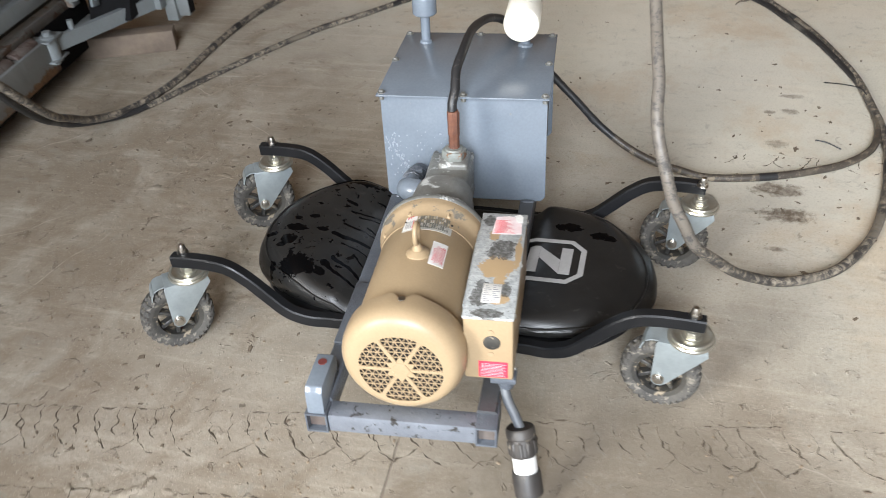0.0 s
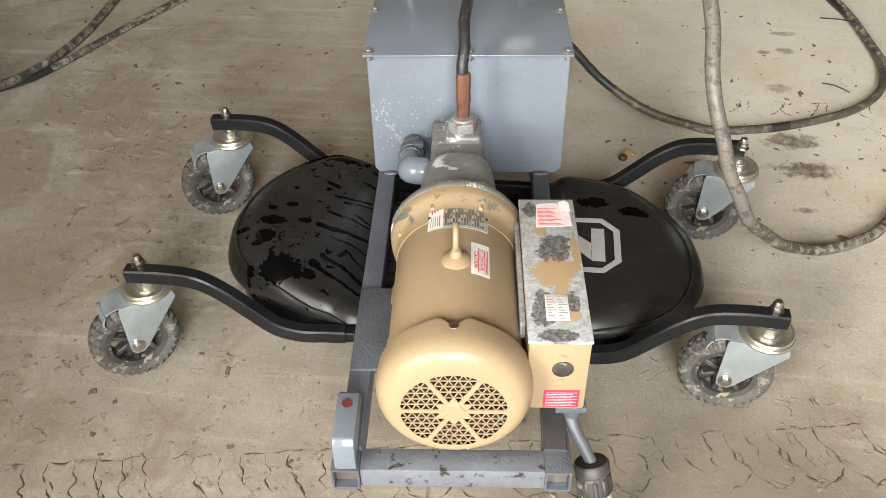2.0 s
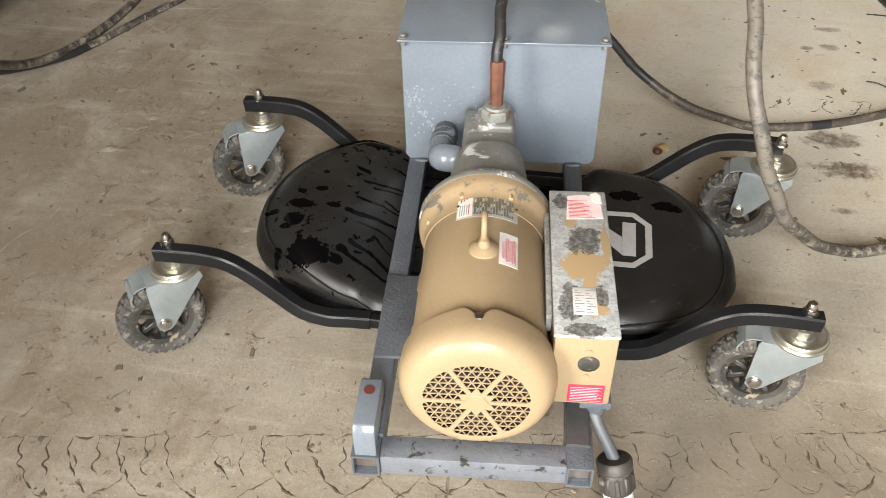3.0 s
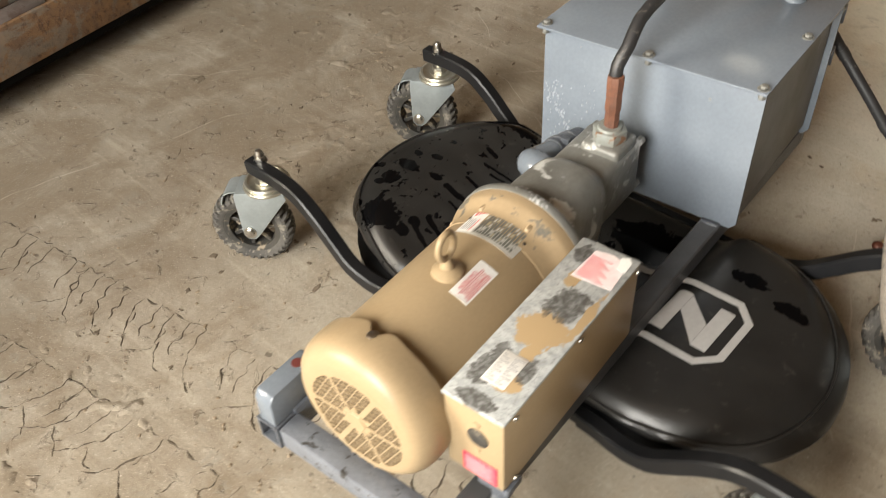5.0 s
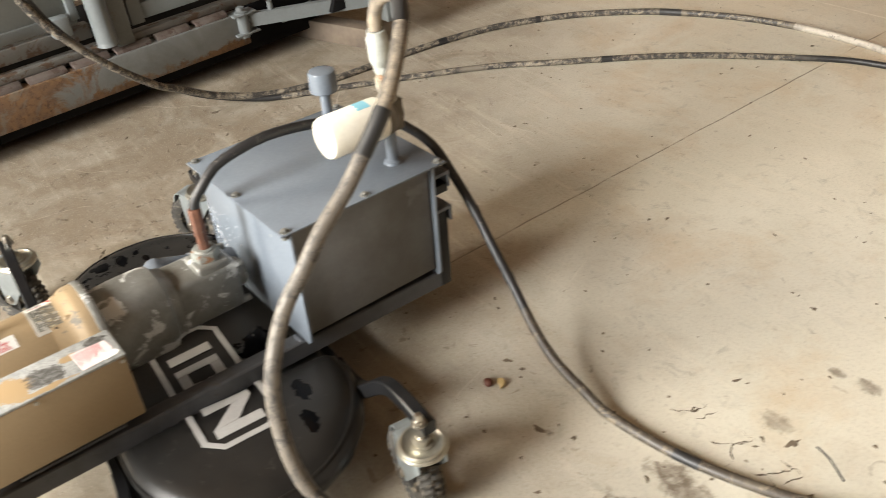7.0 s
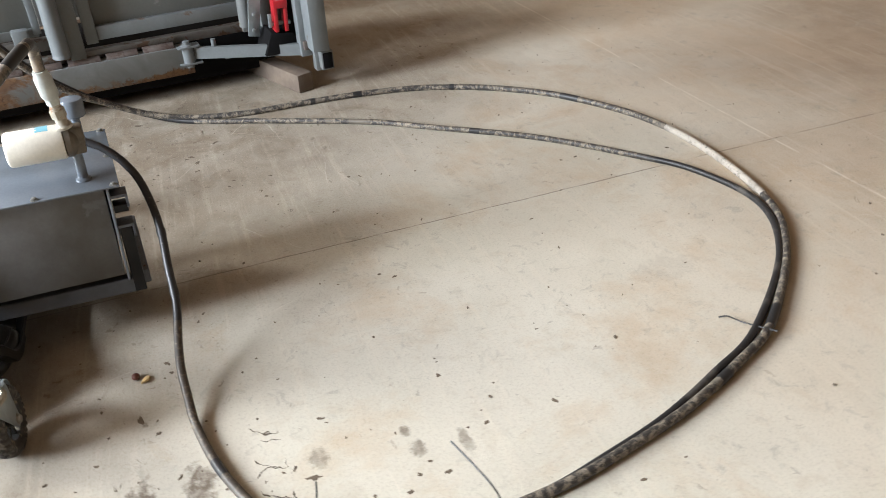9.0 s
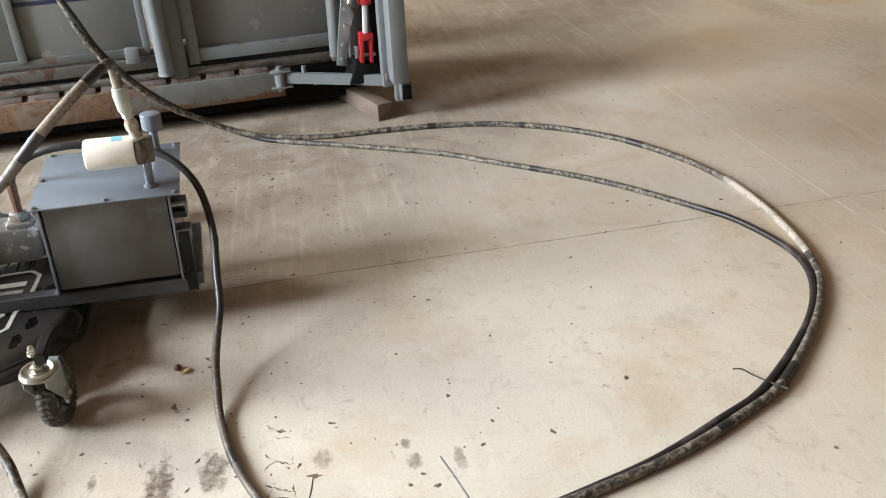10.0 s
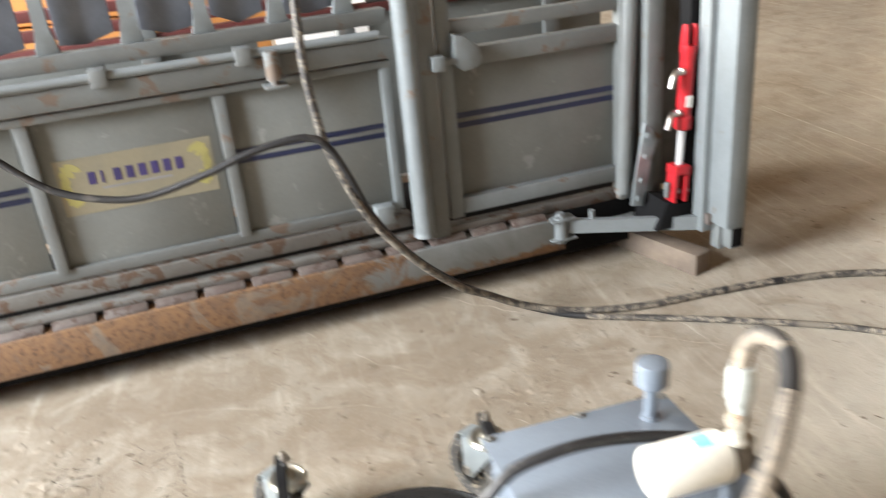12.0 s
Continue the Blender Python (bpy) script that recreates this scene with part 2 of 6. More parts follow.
def caked_hose_material():
    """Tan mud caked on the side of the hose that faces the room's south-east."""
    m, t, b = nodes_of("mud_caked_hose_cover")
    co = coords(t)
    nrm = t.nodes.new("ShaderNodeSeparateXYZ")
    link(t, t.nodes.new("ShaderNodeNewGeometry").outputs["Normal"], nrm.inputs["Vector"])
    facing = calc(t, "SUBTRACT", calc(t, "MULTIPLY", nrm.outputs["X"], 0.9), calc(t, "MULTIPLY", nrm.outputs["Y"], 0.43))
    side = calc(t, "ADD", facing, calc(t, "MULTIPLY", calc(t, "SUBTRACT", noise_tex(t, co, 85, 8, 0.8), 0.5), 2.3))
    w = ramp(t, side, 0.0, 0.75)
    tan = blend(t, ramp(t, noise_tex(t, co, 26, 7, 0.75, 0.5), 0.50, 0.70), (0.30, 0.25, 0.19), (0.17, 0.145, 0.118))
    speck = ramp(t, noise_tex(t, co, 55, 5, 0.7), 0.60, 0.64)
    dark = blend(t, speck, (0.035, 0.033, 0.032), (0.34, 0.30, 0.24))
    link(t, blend(t, w, dark, tan), b.inputs["Base Color"])
    link(t, calc(t, "ADD", 0.5, calc(t, "MULTIPLY", w, 0.35)), b.inputs["Roughness"])
    bump(t, b, noise_tex(t, co, 120, 5), 0.6, 0.0015)
    return m


def rail_material():
    """Orange-brown rust with grey paint surviving at one end and dark scabs along the lower edge."""
    m, t, b = nodes_of("rusted_rail_paint")
    co = coords(t)
    sep = t.nodes.new("ShaderNodeSeparateXYZ")
    link(t, co, sep.inputs["Vector"])
    patch, fine = noise_tex(t, co, 6, 8, 0.7, 0.6), noise_tex(t, co, 55, 7, 0.75)
    rust = blend(t, ramp(t, noise_tex(t, co, 17, 8, 0.7, 0.8), 0.42, 0.62), (0.225, 0.125, 0.06), (0.155, 0.095, 0.058))
    rust = blend(t, ramp(t, fine, 0.50, 0.66), rust, (0.085, 0.045, 0.028))
    rust = blend(t, calc(t, "MULTIPLY", ramp(t, patch, 0.55, 0.60), 0.45), rust, (0.21, 0.205, 0.18))
    grey = blend(t, ramp(t, patch, 0.4, 0.6), (0.235, 0.25, 0.25), (0.19, 0.20, 0.195))
    along = calc(t, "ADD", sep.outputs["Y"], calc(t, "MULTIPLY", calc(t, "SUBTRACT", patch, 0.5), 0.9))
    low = calc(t, "ADD", sep.outputs["Z"], calc(t, "MULTIPLY", calc(t, "SUBTRACT", noise_tex(t, co, 14, 8, 0.75), 0.5), 0.16))
    keep = calc(t, "MULTIPLY", ramp(t, along, -0.16, -0.08), ramp(t, low, 0.122, 0.136))
    link(t, blend(t, keep, rust, grey), b.inputs["Base Color"])
    link(t, calc(t, "SUBTRACT", 0.8, calc(t, "MULTIPLY", keep, 0.3)), b.inputs["Roughness"])
    bump(t, b, fine, 0.6, 0.002)
    return m


RAIL_PAINT = rail_material()
HOSE = hose_material("worn_black_hose_rubber", (0.035, 0.032, 0.030), (0.27, 0.232, 0.178), 0.475)
HOSE_CLEAN = hose_material("black_hose_rubber", (0.018, 0.018, 0.019), (0.16, 0.145, 0.125), 0.585)
HOSE_TAN = caked_hose_material()
HOSE_GREY = hose_material("grey_dusted_hose", (0.135, 0.118, 0.098), (0.060, 0.056, 0.052), 0.50)
HOSE_PALE = hose_material("pale_dusted_hose", (0.44, 0.40, 0.34), (0.085, 0.078, 0.07), 0.535)


def conduit_top_material():
    """Beige enamel flaking off spangled galvanised steel, with patches of dark grime."""
    m, t, b = nodes_of("flaked_beige_over_zinc")
    co = coords(t)
    sep = t.nodes.new("ShaderNodeSeparateXYZ")
    link(t, co, sep.inputs["Vector"])
    x, y = sep.outputs["X"], sep.outputs["Y"]

    def patches(spots, warp_scale, warp_size):
        warp = calc(t, "MULTIPLY", calc(t, "SUBTRACT", noise_tex(t, co, warp_scale, 8, 0.72, 0.3), 0.5), warp_size)
        mask = None
        for px, py, rx, ry in spots:
            dx = calc(t, "MULTIPLY", calc(t, "SUBTRACT", x, px), 1 / rx)
            dy = calc(t, "MULTIPLY", calc(t, "SUBTRACT", y, py), 1 / ry)
            d = calc(t, "ADD", calc(t, "ADD", calc(t, "MULTIPLY", dx, dx), calc(t, "MULTIPLY", dy, dy)), warp)
            r = ramp(t, d, 1.03, 0.97)
            mask = r if mask is None else calc(t, "MAXIMUM", mask, r)
        return mask

    zinc = blend(t, ramp(t, noise_tex(t, co, 75, 5, 0.7), 0.42, 0.58), (0.44, 0.455, 0.45), (0.31, 0.325, 0.325))
    zinc = blend(t, ramp(t, noise_tex(t, co, 210, 4, 0.7), 0.54, 0.66), zinc, (0.20, 0.20, 0.19))
    flake = patches(((0.135, -0.505, 0.034, 0.034), (0.142, -0.545, 0.012, 0.030), (0.118, -0.405, 0.012, 0.020), (0.146, -0.600, 0.020, 0.014), (0.170, -0.460, 0.006, 0.05)), 34, 5.0)
    grime = patches(((0.136, -0.447, 0.026, 0.034), (0.112, -0.590, 0.016, 0.040), (0.128, -0.640, 0.026, 0.014), (0.155, -0.570, 0.012, 0.02), (0.104, -0.350, 0.012, 0.020)), 46, 4.2)
    speckle = ramp(t, noise_tex(t, co, 120, 6, 0.75), 0.40, 0.56)
    col = blend(t, flake, zinc, (0.40, 0.285, 0.16))
    col = blend(t, calc(t, "MULTIPLY", grime, calc(t, "ADD", 0.55, calc(t, "MULTIPLY", speckle, 0.45))), col, (0.075, 0.072, 0.066))
    link(t, col, b.inputs["Base Color"])
    link(t, calc(t, "SUBTRACT", 0.55, calc(t, "MULTIPLY", flake, 0.15)), b.inputs["Roughness"])
    bump(t, b, calc(t, "ADD", flake, calc(t, "MULTIPLY", noise_tex(t, co, 150, 5), 0.6)), 0.4, 0.0008)
    return m


FLAKED = conduit_top_material()


# runs: start, lower end and half width; pools: centre and half axes
WATER_RUNS = ((-0.537, 1.647, -0.464, 1.662, 0.0038), (-0.516, 1.636, -0.463, 1.648, 0.0032), (-0.540, 1.596, -0.456, 1.592, 0.0042), (-0.551, 1.549, -0.457, 1.555, 0.0062), (-0.525, 1.528, -0.455, 1.519, 0.0032), (-0.528, 1.473, -0.450, 1.445, 0.0055),
              (-0.542, 1.442, -0.450, 1.412, 0.0055), (-0.487, 1.461, -0.446, 1.436, 0.0050), (-0.489, 1.504, -0.451, 1.481, 0.0032), (-0.488, 1.611, -0.458, 1.602, 0.0032), (-0.478, 1.760, -0.446, 1.743, 0.0034), (-0.492, 1.715, -0.455, 1.705, 0.0030))
WATER_POOLS = ((-0.594, 1.414, 0.042, 0.032), (-0.641, 1.540, 0.024, 0.014), (-0.614, 1.592, 0.013, 0.008), (-0.651, 1.579, 0.010, 0.008), (-0.580, 1.550, 0.015, 0.008), (-0.643, 1.492, 0.019, 0.018), (-0.695, 1.513, 0.016, 0.008), (-0.546, 1.679, 0.014, 0.007),
               (-0.656, 1.412, 0.009, 0.011), (-0.542, 1.416, 0.012, 0.012), (-0.537, 1.446, 0.010, 0.011), (-0.654, 1.472, 0.012, 0.009), (-0.60, 1.775, 0.10, 0.024), (-0.005, 1.70, 0.030, 0.017), (0.082, 1.678, 0.03, 0.015), (-0.20, 1.70, 0.075, 0.05))


def vinyl_material():
    """Black vinyl with standing water drops and runs."""
    m, t, b = nodes_of("wet_black_vinyl")
    co = coords(t)
    dust = ramp(t, noise_tex(t, co, 9, 6), 0.35, 0.75)
    col = blend(t, dust, (0.0125, 0.0121, 0.0116), (0.022, 0.0212, 0.020))
    col = blend(t, calc(t, "MULTIPLY", ramp(t, noise_tex(t, co, 34, 7, 0.72, 0.4), 0.60, 0.72), 0.55), col, (0.085, 0.078, 0.070))
    sep = t.nodes.new("ShaderNodeSeparateXYZ")
    link(t, co, sep.inputs["Vector"])
    x, y = sep.outputs["X"], sep.outputs["Y"]
    ragged = calc(t, "MULTIPLY", calc(t, "SUBTRACT", noise_tex(t, co, 62, 4, 0.62), 0.5), 3.2)
    wobble = calc(t, "MULTIPLY", calc(t, "SUBTRACT", noise_tex(t, co, 38, 2), 0.5), 0.011)
    drops = noise_tex(t, co, 46, 4, 0.6, 0.35)
    wet = calc(t, "MULTIPLY", ramp(t, x, -0.46, -0.50), ramp(t, drops, 0.628, 0.634))
    for x0, y0, x1, y1, w in WATER_RUNS:
        down = ramp(t, x, x0, x1)
        dy = calc(t, "SUBTRACT", calc(t, "ADD", y, wobble), calc(t, "ADD", y0, calc(t, "MULTIPLY", down, y1 - y0)))
        dx = calc(t, "MAXIMUM", calc(t, "SUBTRACT", x0, x), 0.0)
        d = calc(t, "SQRT", calc(t, "ADD", calc(t, "MULTIPLY", dx, dx), calc(t, "MULTIPLY", dy, dy)))
        edge = calc(t, "SUBTRACT", calc(t, "MULTIPLY", calc(t, "SUBTRACT", 1.0, calc(t, "MULTIPLY", down, 0.40)), w), d)
        wet = calc(t, "MAXIMUM", wet, calc(t, "MULTIPLY", ramp(t, edge, -0.0002, 0.0005), ramp(t, x, -0.37, -0.41)))
    for px, py, rx, ry in WATER_POOLS:
        dx = calc(t, "MULTIPLY", calc(t, "SUBTRACT", x, px), 1 / rx)
        dy = calc(t, "MULTIPLY", calc(t, "SUBTRACT", y, py), 1 / ry)
        d = calc(t, "ADD", calc(t, "ADD", calc(t, "MULTIPLY", dx, dx), calc(t, "MULTIPLY", dy, dy)), ragged)
        wet = calc(t, "MAXIMUM", wet, ramp(t, d, 1.04, 0.96))
    col = blend(t, wet, col, (0.0022, 0.0022, 0.0025))
    link(t, col, b.inputs["Base Color"])
    link(t, calc(t, "ADD", 0.36, calc(t, "MULTIPLY", wet, -0.26)), b.inputs["Roughness"])
    link(t, calc(t, "SUBTRACT", 0.40, calc(t, "MULTIPLY", wet, 0.28)), b.inputs["Specular IOR Level"])
    grain = noise_tex(t, co, 500, 3)
    h = calc(t, "ADD", calc(t, "MULTIPLY", grain, 0.25), noise_tex(t, co, 16, 4))
    bump(t, b, calc(t, "MULTIPLY", h, calc(t, "SUBTRACT", 1.0, wet)), 0.22, 0.002)
    return m


VINYL = vinyl_material()


def concrete_material():
    """Trowelled slab: beige dust, brown dried mud, dark oil spots, hairline joints."""
    m, t, b = nodes_of("dusty_concrete")
    co = coords(t)
    sep = t.nodes.new("ShaderNodeSeparateXYZ")
    link(t, co, sep.inputs["Vector"])
    x, y = sep.outputs["X"], sep.outputs["Y"]
    cloud, mid, fine = noise_tex(t, co, 0.9, 6, 0.6), noise_tex(t, co, 5.5, 8, 0.65), noise_tex(t, co, 130, 6, 0.8)
    # pale slab behind, dusty brown front and chute side; uneven light painted in too
    drift = calc(t, "MULTIPLY", calc(t, "SUBTRACT", noise_tex(t, co, 1.6, 5, 0.6), 0.5), 0.9)
    clean_lit = calc(t, "MULTIPLY", ramp(t, calc(t, "ADD", calc(t, "ADD", y, calc(t, "MULTIPLY", x, 0.85)), drift), 1.75, 2.75), calc(t, "MAXIMUM", ramp(t, calc(t, "ADD", x, drift), -2.6, -1.0), ramp(t, calc(t, "ADD", y, drift), 2.9, 3.7)))
    pale = blend(t, ramp(t, cloud, 0.35, 0.66), (0.545, 0.510, 0.425), (0.655, 0.625, 0.535))
    pale = blend(t, calc(t, "MULTIPLY", ramp(t, noise_tex(t, co, 1.1, 7, 0.68, 0.7), 0.45, 0.60), 0.55), pale, (0.53, 0.51, 0.425))
    pale = blend(t, calc(t, "MULTIPLY", ramp(t, noise_tex(t, co, 1.7, 7, 0.7, 0.4), 0.50, 0.62), 0.55), pale, (0.49, 0.375, 0.245))
    pale = blend(t, calc(t, "MULTIPLY", ramp(t, noise_tex(t, co, 11, 6, 0.7, 0.5), 0.54, 0.70), 0.35), pale, (0.44, 0.37, 0.27))
    warm = calc(t, "MULTIPLY", ramp(t, y, 3.0, 5.2), ramp(t, noise_tex(t, co, 0.75, 6, 0.65, 0.6), 0.36, 0.60))
    pale = blend(t, calc(t, "MULTIPLY", warm, 0.65), pale, (0.60, 0.46, 0.31))
    # blends to a darker brown towards the far right
    worn = calc(t, "MULTIPLY", ramp(t, calc(t, "ADD", calc(t, "ADD", y, calc(t, "MULTIPLY", x, 0.30)), drift), 3.75, 5.2), ramp(t, calc(t, "ADD", x, drift), -2.7, -1.7))
    pale = blend(t, calc(t, "MULTIPLY", worn, 0.85), pale, blend(t, ramp(t, mid, 0.4, 0.62), (0.40, 0.305, 0.215), (0.33, 0.245, 0.165)))
    dirty_shaded = blend(t, ramp(t, cloud, 0.35, 0.66), (0.315, 0.27, 0.208), (0.375, 0.33, 0.265))
    dirty_shaded = blend(t, calc(t, "MULTIPLY", ramp(t, mid, 0.42, 0.66), 0.7), dirty_shaded, (0.215, 0.172, 0.125))
    dirty_shaded = blend(t, calc(t, "MULTIPLY", ramp(t, noise_tex(t, co, 2.1, 6, 0.65, 0.5), 0.48, 0.66), 0.45), dirty_shaded, (0.36, 0.335, 0.28))
    col = blend(t, clean_lit, dirty_shaded, pale)
    scuff = t.nodes.new("ShaderNodeMapping")
    link(t, co, scuff.inputs["Vector"])
    scuff.inputs["Rotation"].default_value = (0, 0, radians(-62))
    scuff.inputs["Scale"].default_value = (0.8, 14, 1)
    marks = noise_tex(t, scuff.outputs["Vector"], 2.2, 6, 0.65)
    col = blend(t, calc(t, "MULTIPLY", ramp(t, marks, 0.53, 0.72), 0.30), col, (0.70, 0.63, 0.51))
    # brown dried mud, thickest in front of the unit and towards the chute
    zone = calc(t, "MAXIMUM", ramp(t, x, -0.55, -1.2), ramp(t, y, 1.25, 0.8))
    zone = calc(t, "MULTIPLY", zone, calc(t, "SUBTRACT", 1.0, ramp(t, y, 2.2, 2.9)))
    mud = calc(t, "ADD", calc(t, "MULTIPLY", noise_tex(t, co, 4.2, 8, 0.7, 0.8), 0.9), calc(t, "SUBTRACT", calc(t, "MULTIPLY", zone, 0.13), calc(t, "MULTIPLY", clean_lit, 0.12)))
    mudmask = ramp(t, mud, 0.50, 0.62)
    col = blend(t, calc(t, "MULTIPLY", mudmask, 0.62), col, (0.195, 0.148, 0.097))
    crumb = calc(t, "MULTIPLY", ramp(t, noise_tex(t, co, 30, 6, 0.72, 0.8), 0.60, 0.65), ramp(t, mud, 0.36, 0.54))
    col = blend(t, calc(t, "MULTIPLY", crumb, 0.6), col, (0.13, 0.095, 0.065))
    # sandy grain, pale straw flecks and dark specks
    col = blend(t, calc(t, "MULTIPLY", ramp(t, fine, 0.50, 0.72), calc(t, "SUBTRACT", 0.75, calc(t, "MULTIPLY", clean_lit, 0.35))), col, (0.20, 0.16, 0.115))
    fleck = ramp(t, noise_tex(t, co, 170, 3, 0.6, 2.2), 0.625, 0.66)
    col = blend(t, calc(t, "MULTIPLY", fleck, 0.6), col, (0.58, 0.52, 0.43))
    for ax, ay, c in ((0.93, 0.37, 0.95), (-0.62, 0.78, 2.35), (-0.30, 0.95, 3.05), (0.75, -0.66, -2.6), (0.10, 0.99, 2.77), (0.55, 0.83, 1.42), (0.97, -0.22, -1.52)):
        e = calc(t, "ADD", calc(t, "ADD", calc(t, "MULTIPLY", x, ax), calc(t, "MULTIPLY", y, ay)), calc(t, "MULTIPLY", noise_tex(t, co, 1.7, 3), 0.22))
        hair = calc(t, "MULTIPLY", ramp(t, calc(t, "ABSOLUTE", calc(t, "SUBTRACT", e, c)), 0.0022, 0.0007), ramp(t, noise_tex(t, co, 3.1, 5, 0.7), 0.50, 0.60))
        col = blend(t, calc(t, "MULTIPLY", hair, 0.38), col, (0.70, 0.64, 0.54))
    speck = ramp(t, noise_tex(t, co, 46, 3, 0.6, 0.8), 0.69, 0.715)
    col = blend(t, calc(t, "MULTIPLY", speck, calc(t, "SUBTRACT", 0.75, calc(t, "MULTIPLY", clean_lit, 0.45))), col, (0.10, 0.08, 0.06))
    drop = calc(t, "MULTIPLY", ramp(t, noise_tex(t, co, 15, 4, 0.6, 0.6), 0.675, 0.70), calc(t, "SUBTRACT", 0.6, calc(t, "MULTIPLY", clean_lit, 0.28)))
    col = blend(t, drop, col, (0.17, 0.13, 0.09))
    # shade on the slab beside the unit's front, painted as a ragged dark blotch
    dx = calc(t, "MULTIPLY", calc(t, "SUBTRACT", x, 0.23), 1 / 0.43)
    dy = calc(t, "MULTIPLY", calc(t, "SUBTRACT", y, 1.02), 1 / 0.36)
    d = calc(t, "ADD", calc(t, "ADD", calc(t, "MULTIPLY", dx, dx), calc(t, "MULTIPLY", dy, dy)), calc(t, "MULTIPLY", calc(t, "SUBTRACT", noise_tex(t, co, 5, 7, 0.65), 0.5), 2.0))
    col = blend(t, calc(t, "MULTIPLY", ramp(t, d, 1.3, 0.25), 0.72), col, (0.155, 0.128, 0.094))
    grey = calc(t, "MULTIPLY", ramp(t, noise_tex(t, co, 19, 7, 0.74, 0.7), 0.555, 0.64), calc(t, "MULTIPLY", ramp(t, noise_tex(t, co, 2.4, 4), 0.40, 0.58), 0.42))
    col = blend(t, grey, col, (0.27, 0.255, 0.215))
    # oil and water spots; faint broad darker patches behind the tank and farther back
    warp = calc(t, "MULTIPLY", calc(t, "SUBTRACT", noise_tex(t, co, 22, 8, 0.75), 0.5), 5.0)
    mottle = calc(t, "ADD", 0.6, calc(t, "MULTIPLY", ramp(t, noise_tex(t, co, 48, 6, 0.7), 0.42, 0.58), 0.4))
    for px, py, rx, ry, k in ((0.552, 2.209, 0.080, 0.040, 0.9), (0.564, 2.081, 0.085, 0.038, 0.95), (0.30, 2.10, 0.014, 0.010, 0.8), (0.53, 1.92, 0.03, 0.012, 0.8), (0.568, 2.472, 0.035, 0.032, 0.6), (0.622, 2.69, 0.030, 0.022, 0.7),
                              (0.556, 2.677, 0.022, 0.014, 0.7), (0.64, 2.80, 0.05, 0.016, 0.6), (-0.34, 2.62, 0.20, 0.28, 0.12), (-1.9, 5.9, 0.9, 0.5, 0.25), (-3.2, 5.6, 0.5, 0.16, 0.3), (0.20, 3.59, 0.07, 0.14, 0.15)):
        dx = calc(t, "MULTIPLY", calc(t, "SUBTRACT", x, px), 1 / rx)
        dy = calc(t, "MULTIPLY", calc(t, "SUBTRACT", y, py), 1 / ry)
        d = calc(t, "ADD", calc(t, "ADD", calc(t, "MULTIPLY", dx, dx), calc(t, "MULTIPLY", dy, dy)), warp)
        col = blend(t, calc(t, "MULTIPLY", calc(t, "MULTIPLY", ramp(t, d, 1.0, 0.3), k), mottle), col, (0.115, 0.083, 0.055))
    # hairline joints: ax + by = c
    wob = calc(t, "MULTIPLY", calc(t, "SUBTRACT", noise_tex(t, co, 6, 4), 0.5), 0.012)
    e = calc(t, "ADD", x, calc(t, "ADD", calc(t, "MULTIPLY", y, 0.045), wob))
    joint = ramp(t, calc(t, "ABSOLUTE", calc(t, "SUBTRACT", e, -0.207)), 0.0036, 0.0013)
    broken = calc(t, "MULTIPLY", joint, ramp(t, noise_tex(t, co, 9, 4), 0.33, 0.5))
    col = blend(t, calc(t, "MULTIPLY", broken, 0.75), col, (0.16, 0.13, 0.10))
    e = calc(t, "ADD", calc(t, "MULTIPLY", x, -0.06), calc(t, "ADD", y, wob))
    scratch = calc(t, "MULTIPLY", ramp(t, calc(t, "ABSOLUTE", calc(t, "SUBTRACT", e, 4.45)), 0.006, 0.002), ramp(t, noise_tex(t, co, 7, 4), 0.4, 0.55))
    col = blend(t, calc(t, "MULTIPLY", scratch, 0.6), col, (0.72, 0.66, 0.56))
    link(t, col, b.inputs["Base Color"])
    link(t, calc(t, "ADD", 0.60, calc(t, "MULTIPLY", mid, 0.3)), b.inputs["Roughness"])
    h = calc(t, "ADD", calc(t, "MULTIPLY", fine, 0.42), calc(t, "MULTIPLY", mid, 0.3))
    h = calc(t, "ADD", h, calc(t, "MULTIPLY", crumb, 0.7))
    h = calc(t, "SUBTRACT", h, calc(t, "MULTIPLY", broken, 0.6))
    bump(t, b, h, 0.7, 0.004)
    return m


CONCRETE = concrete_material()


# ---- mesh helpers ----
def box(bm, lo, hi, bevel=0.002, m=None, seg=2):
    lo, hi = Vector(lo), Vector(hi)
    got = bmesh.ops.create_cube(bm, size=1.0, matrix=Matrix.Translation((lo + hi) / 2) @ Matrix.Diagonal((*(hi - lo), 1)))
    vs = got["verts"]
    if bevel > 0:
        es = list({e for v in vs for e in v.link_edges})
        out = bmesh.ops.bevel(bm, geom=es, offset=bevel, segments=seg, profile=0.5, affect="EDGES")
        vs = list({v for f in out["faces"] for v in f.verts} | {v for v in vs if v.is_valid})
    if m is not None:
        bmesh.ops.transform(bm, matrix=m, verts=vs)
    return bm


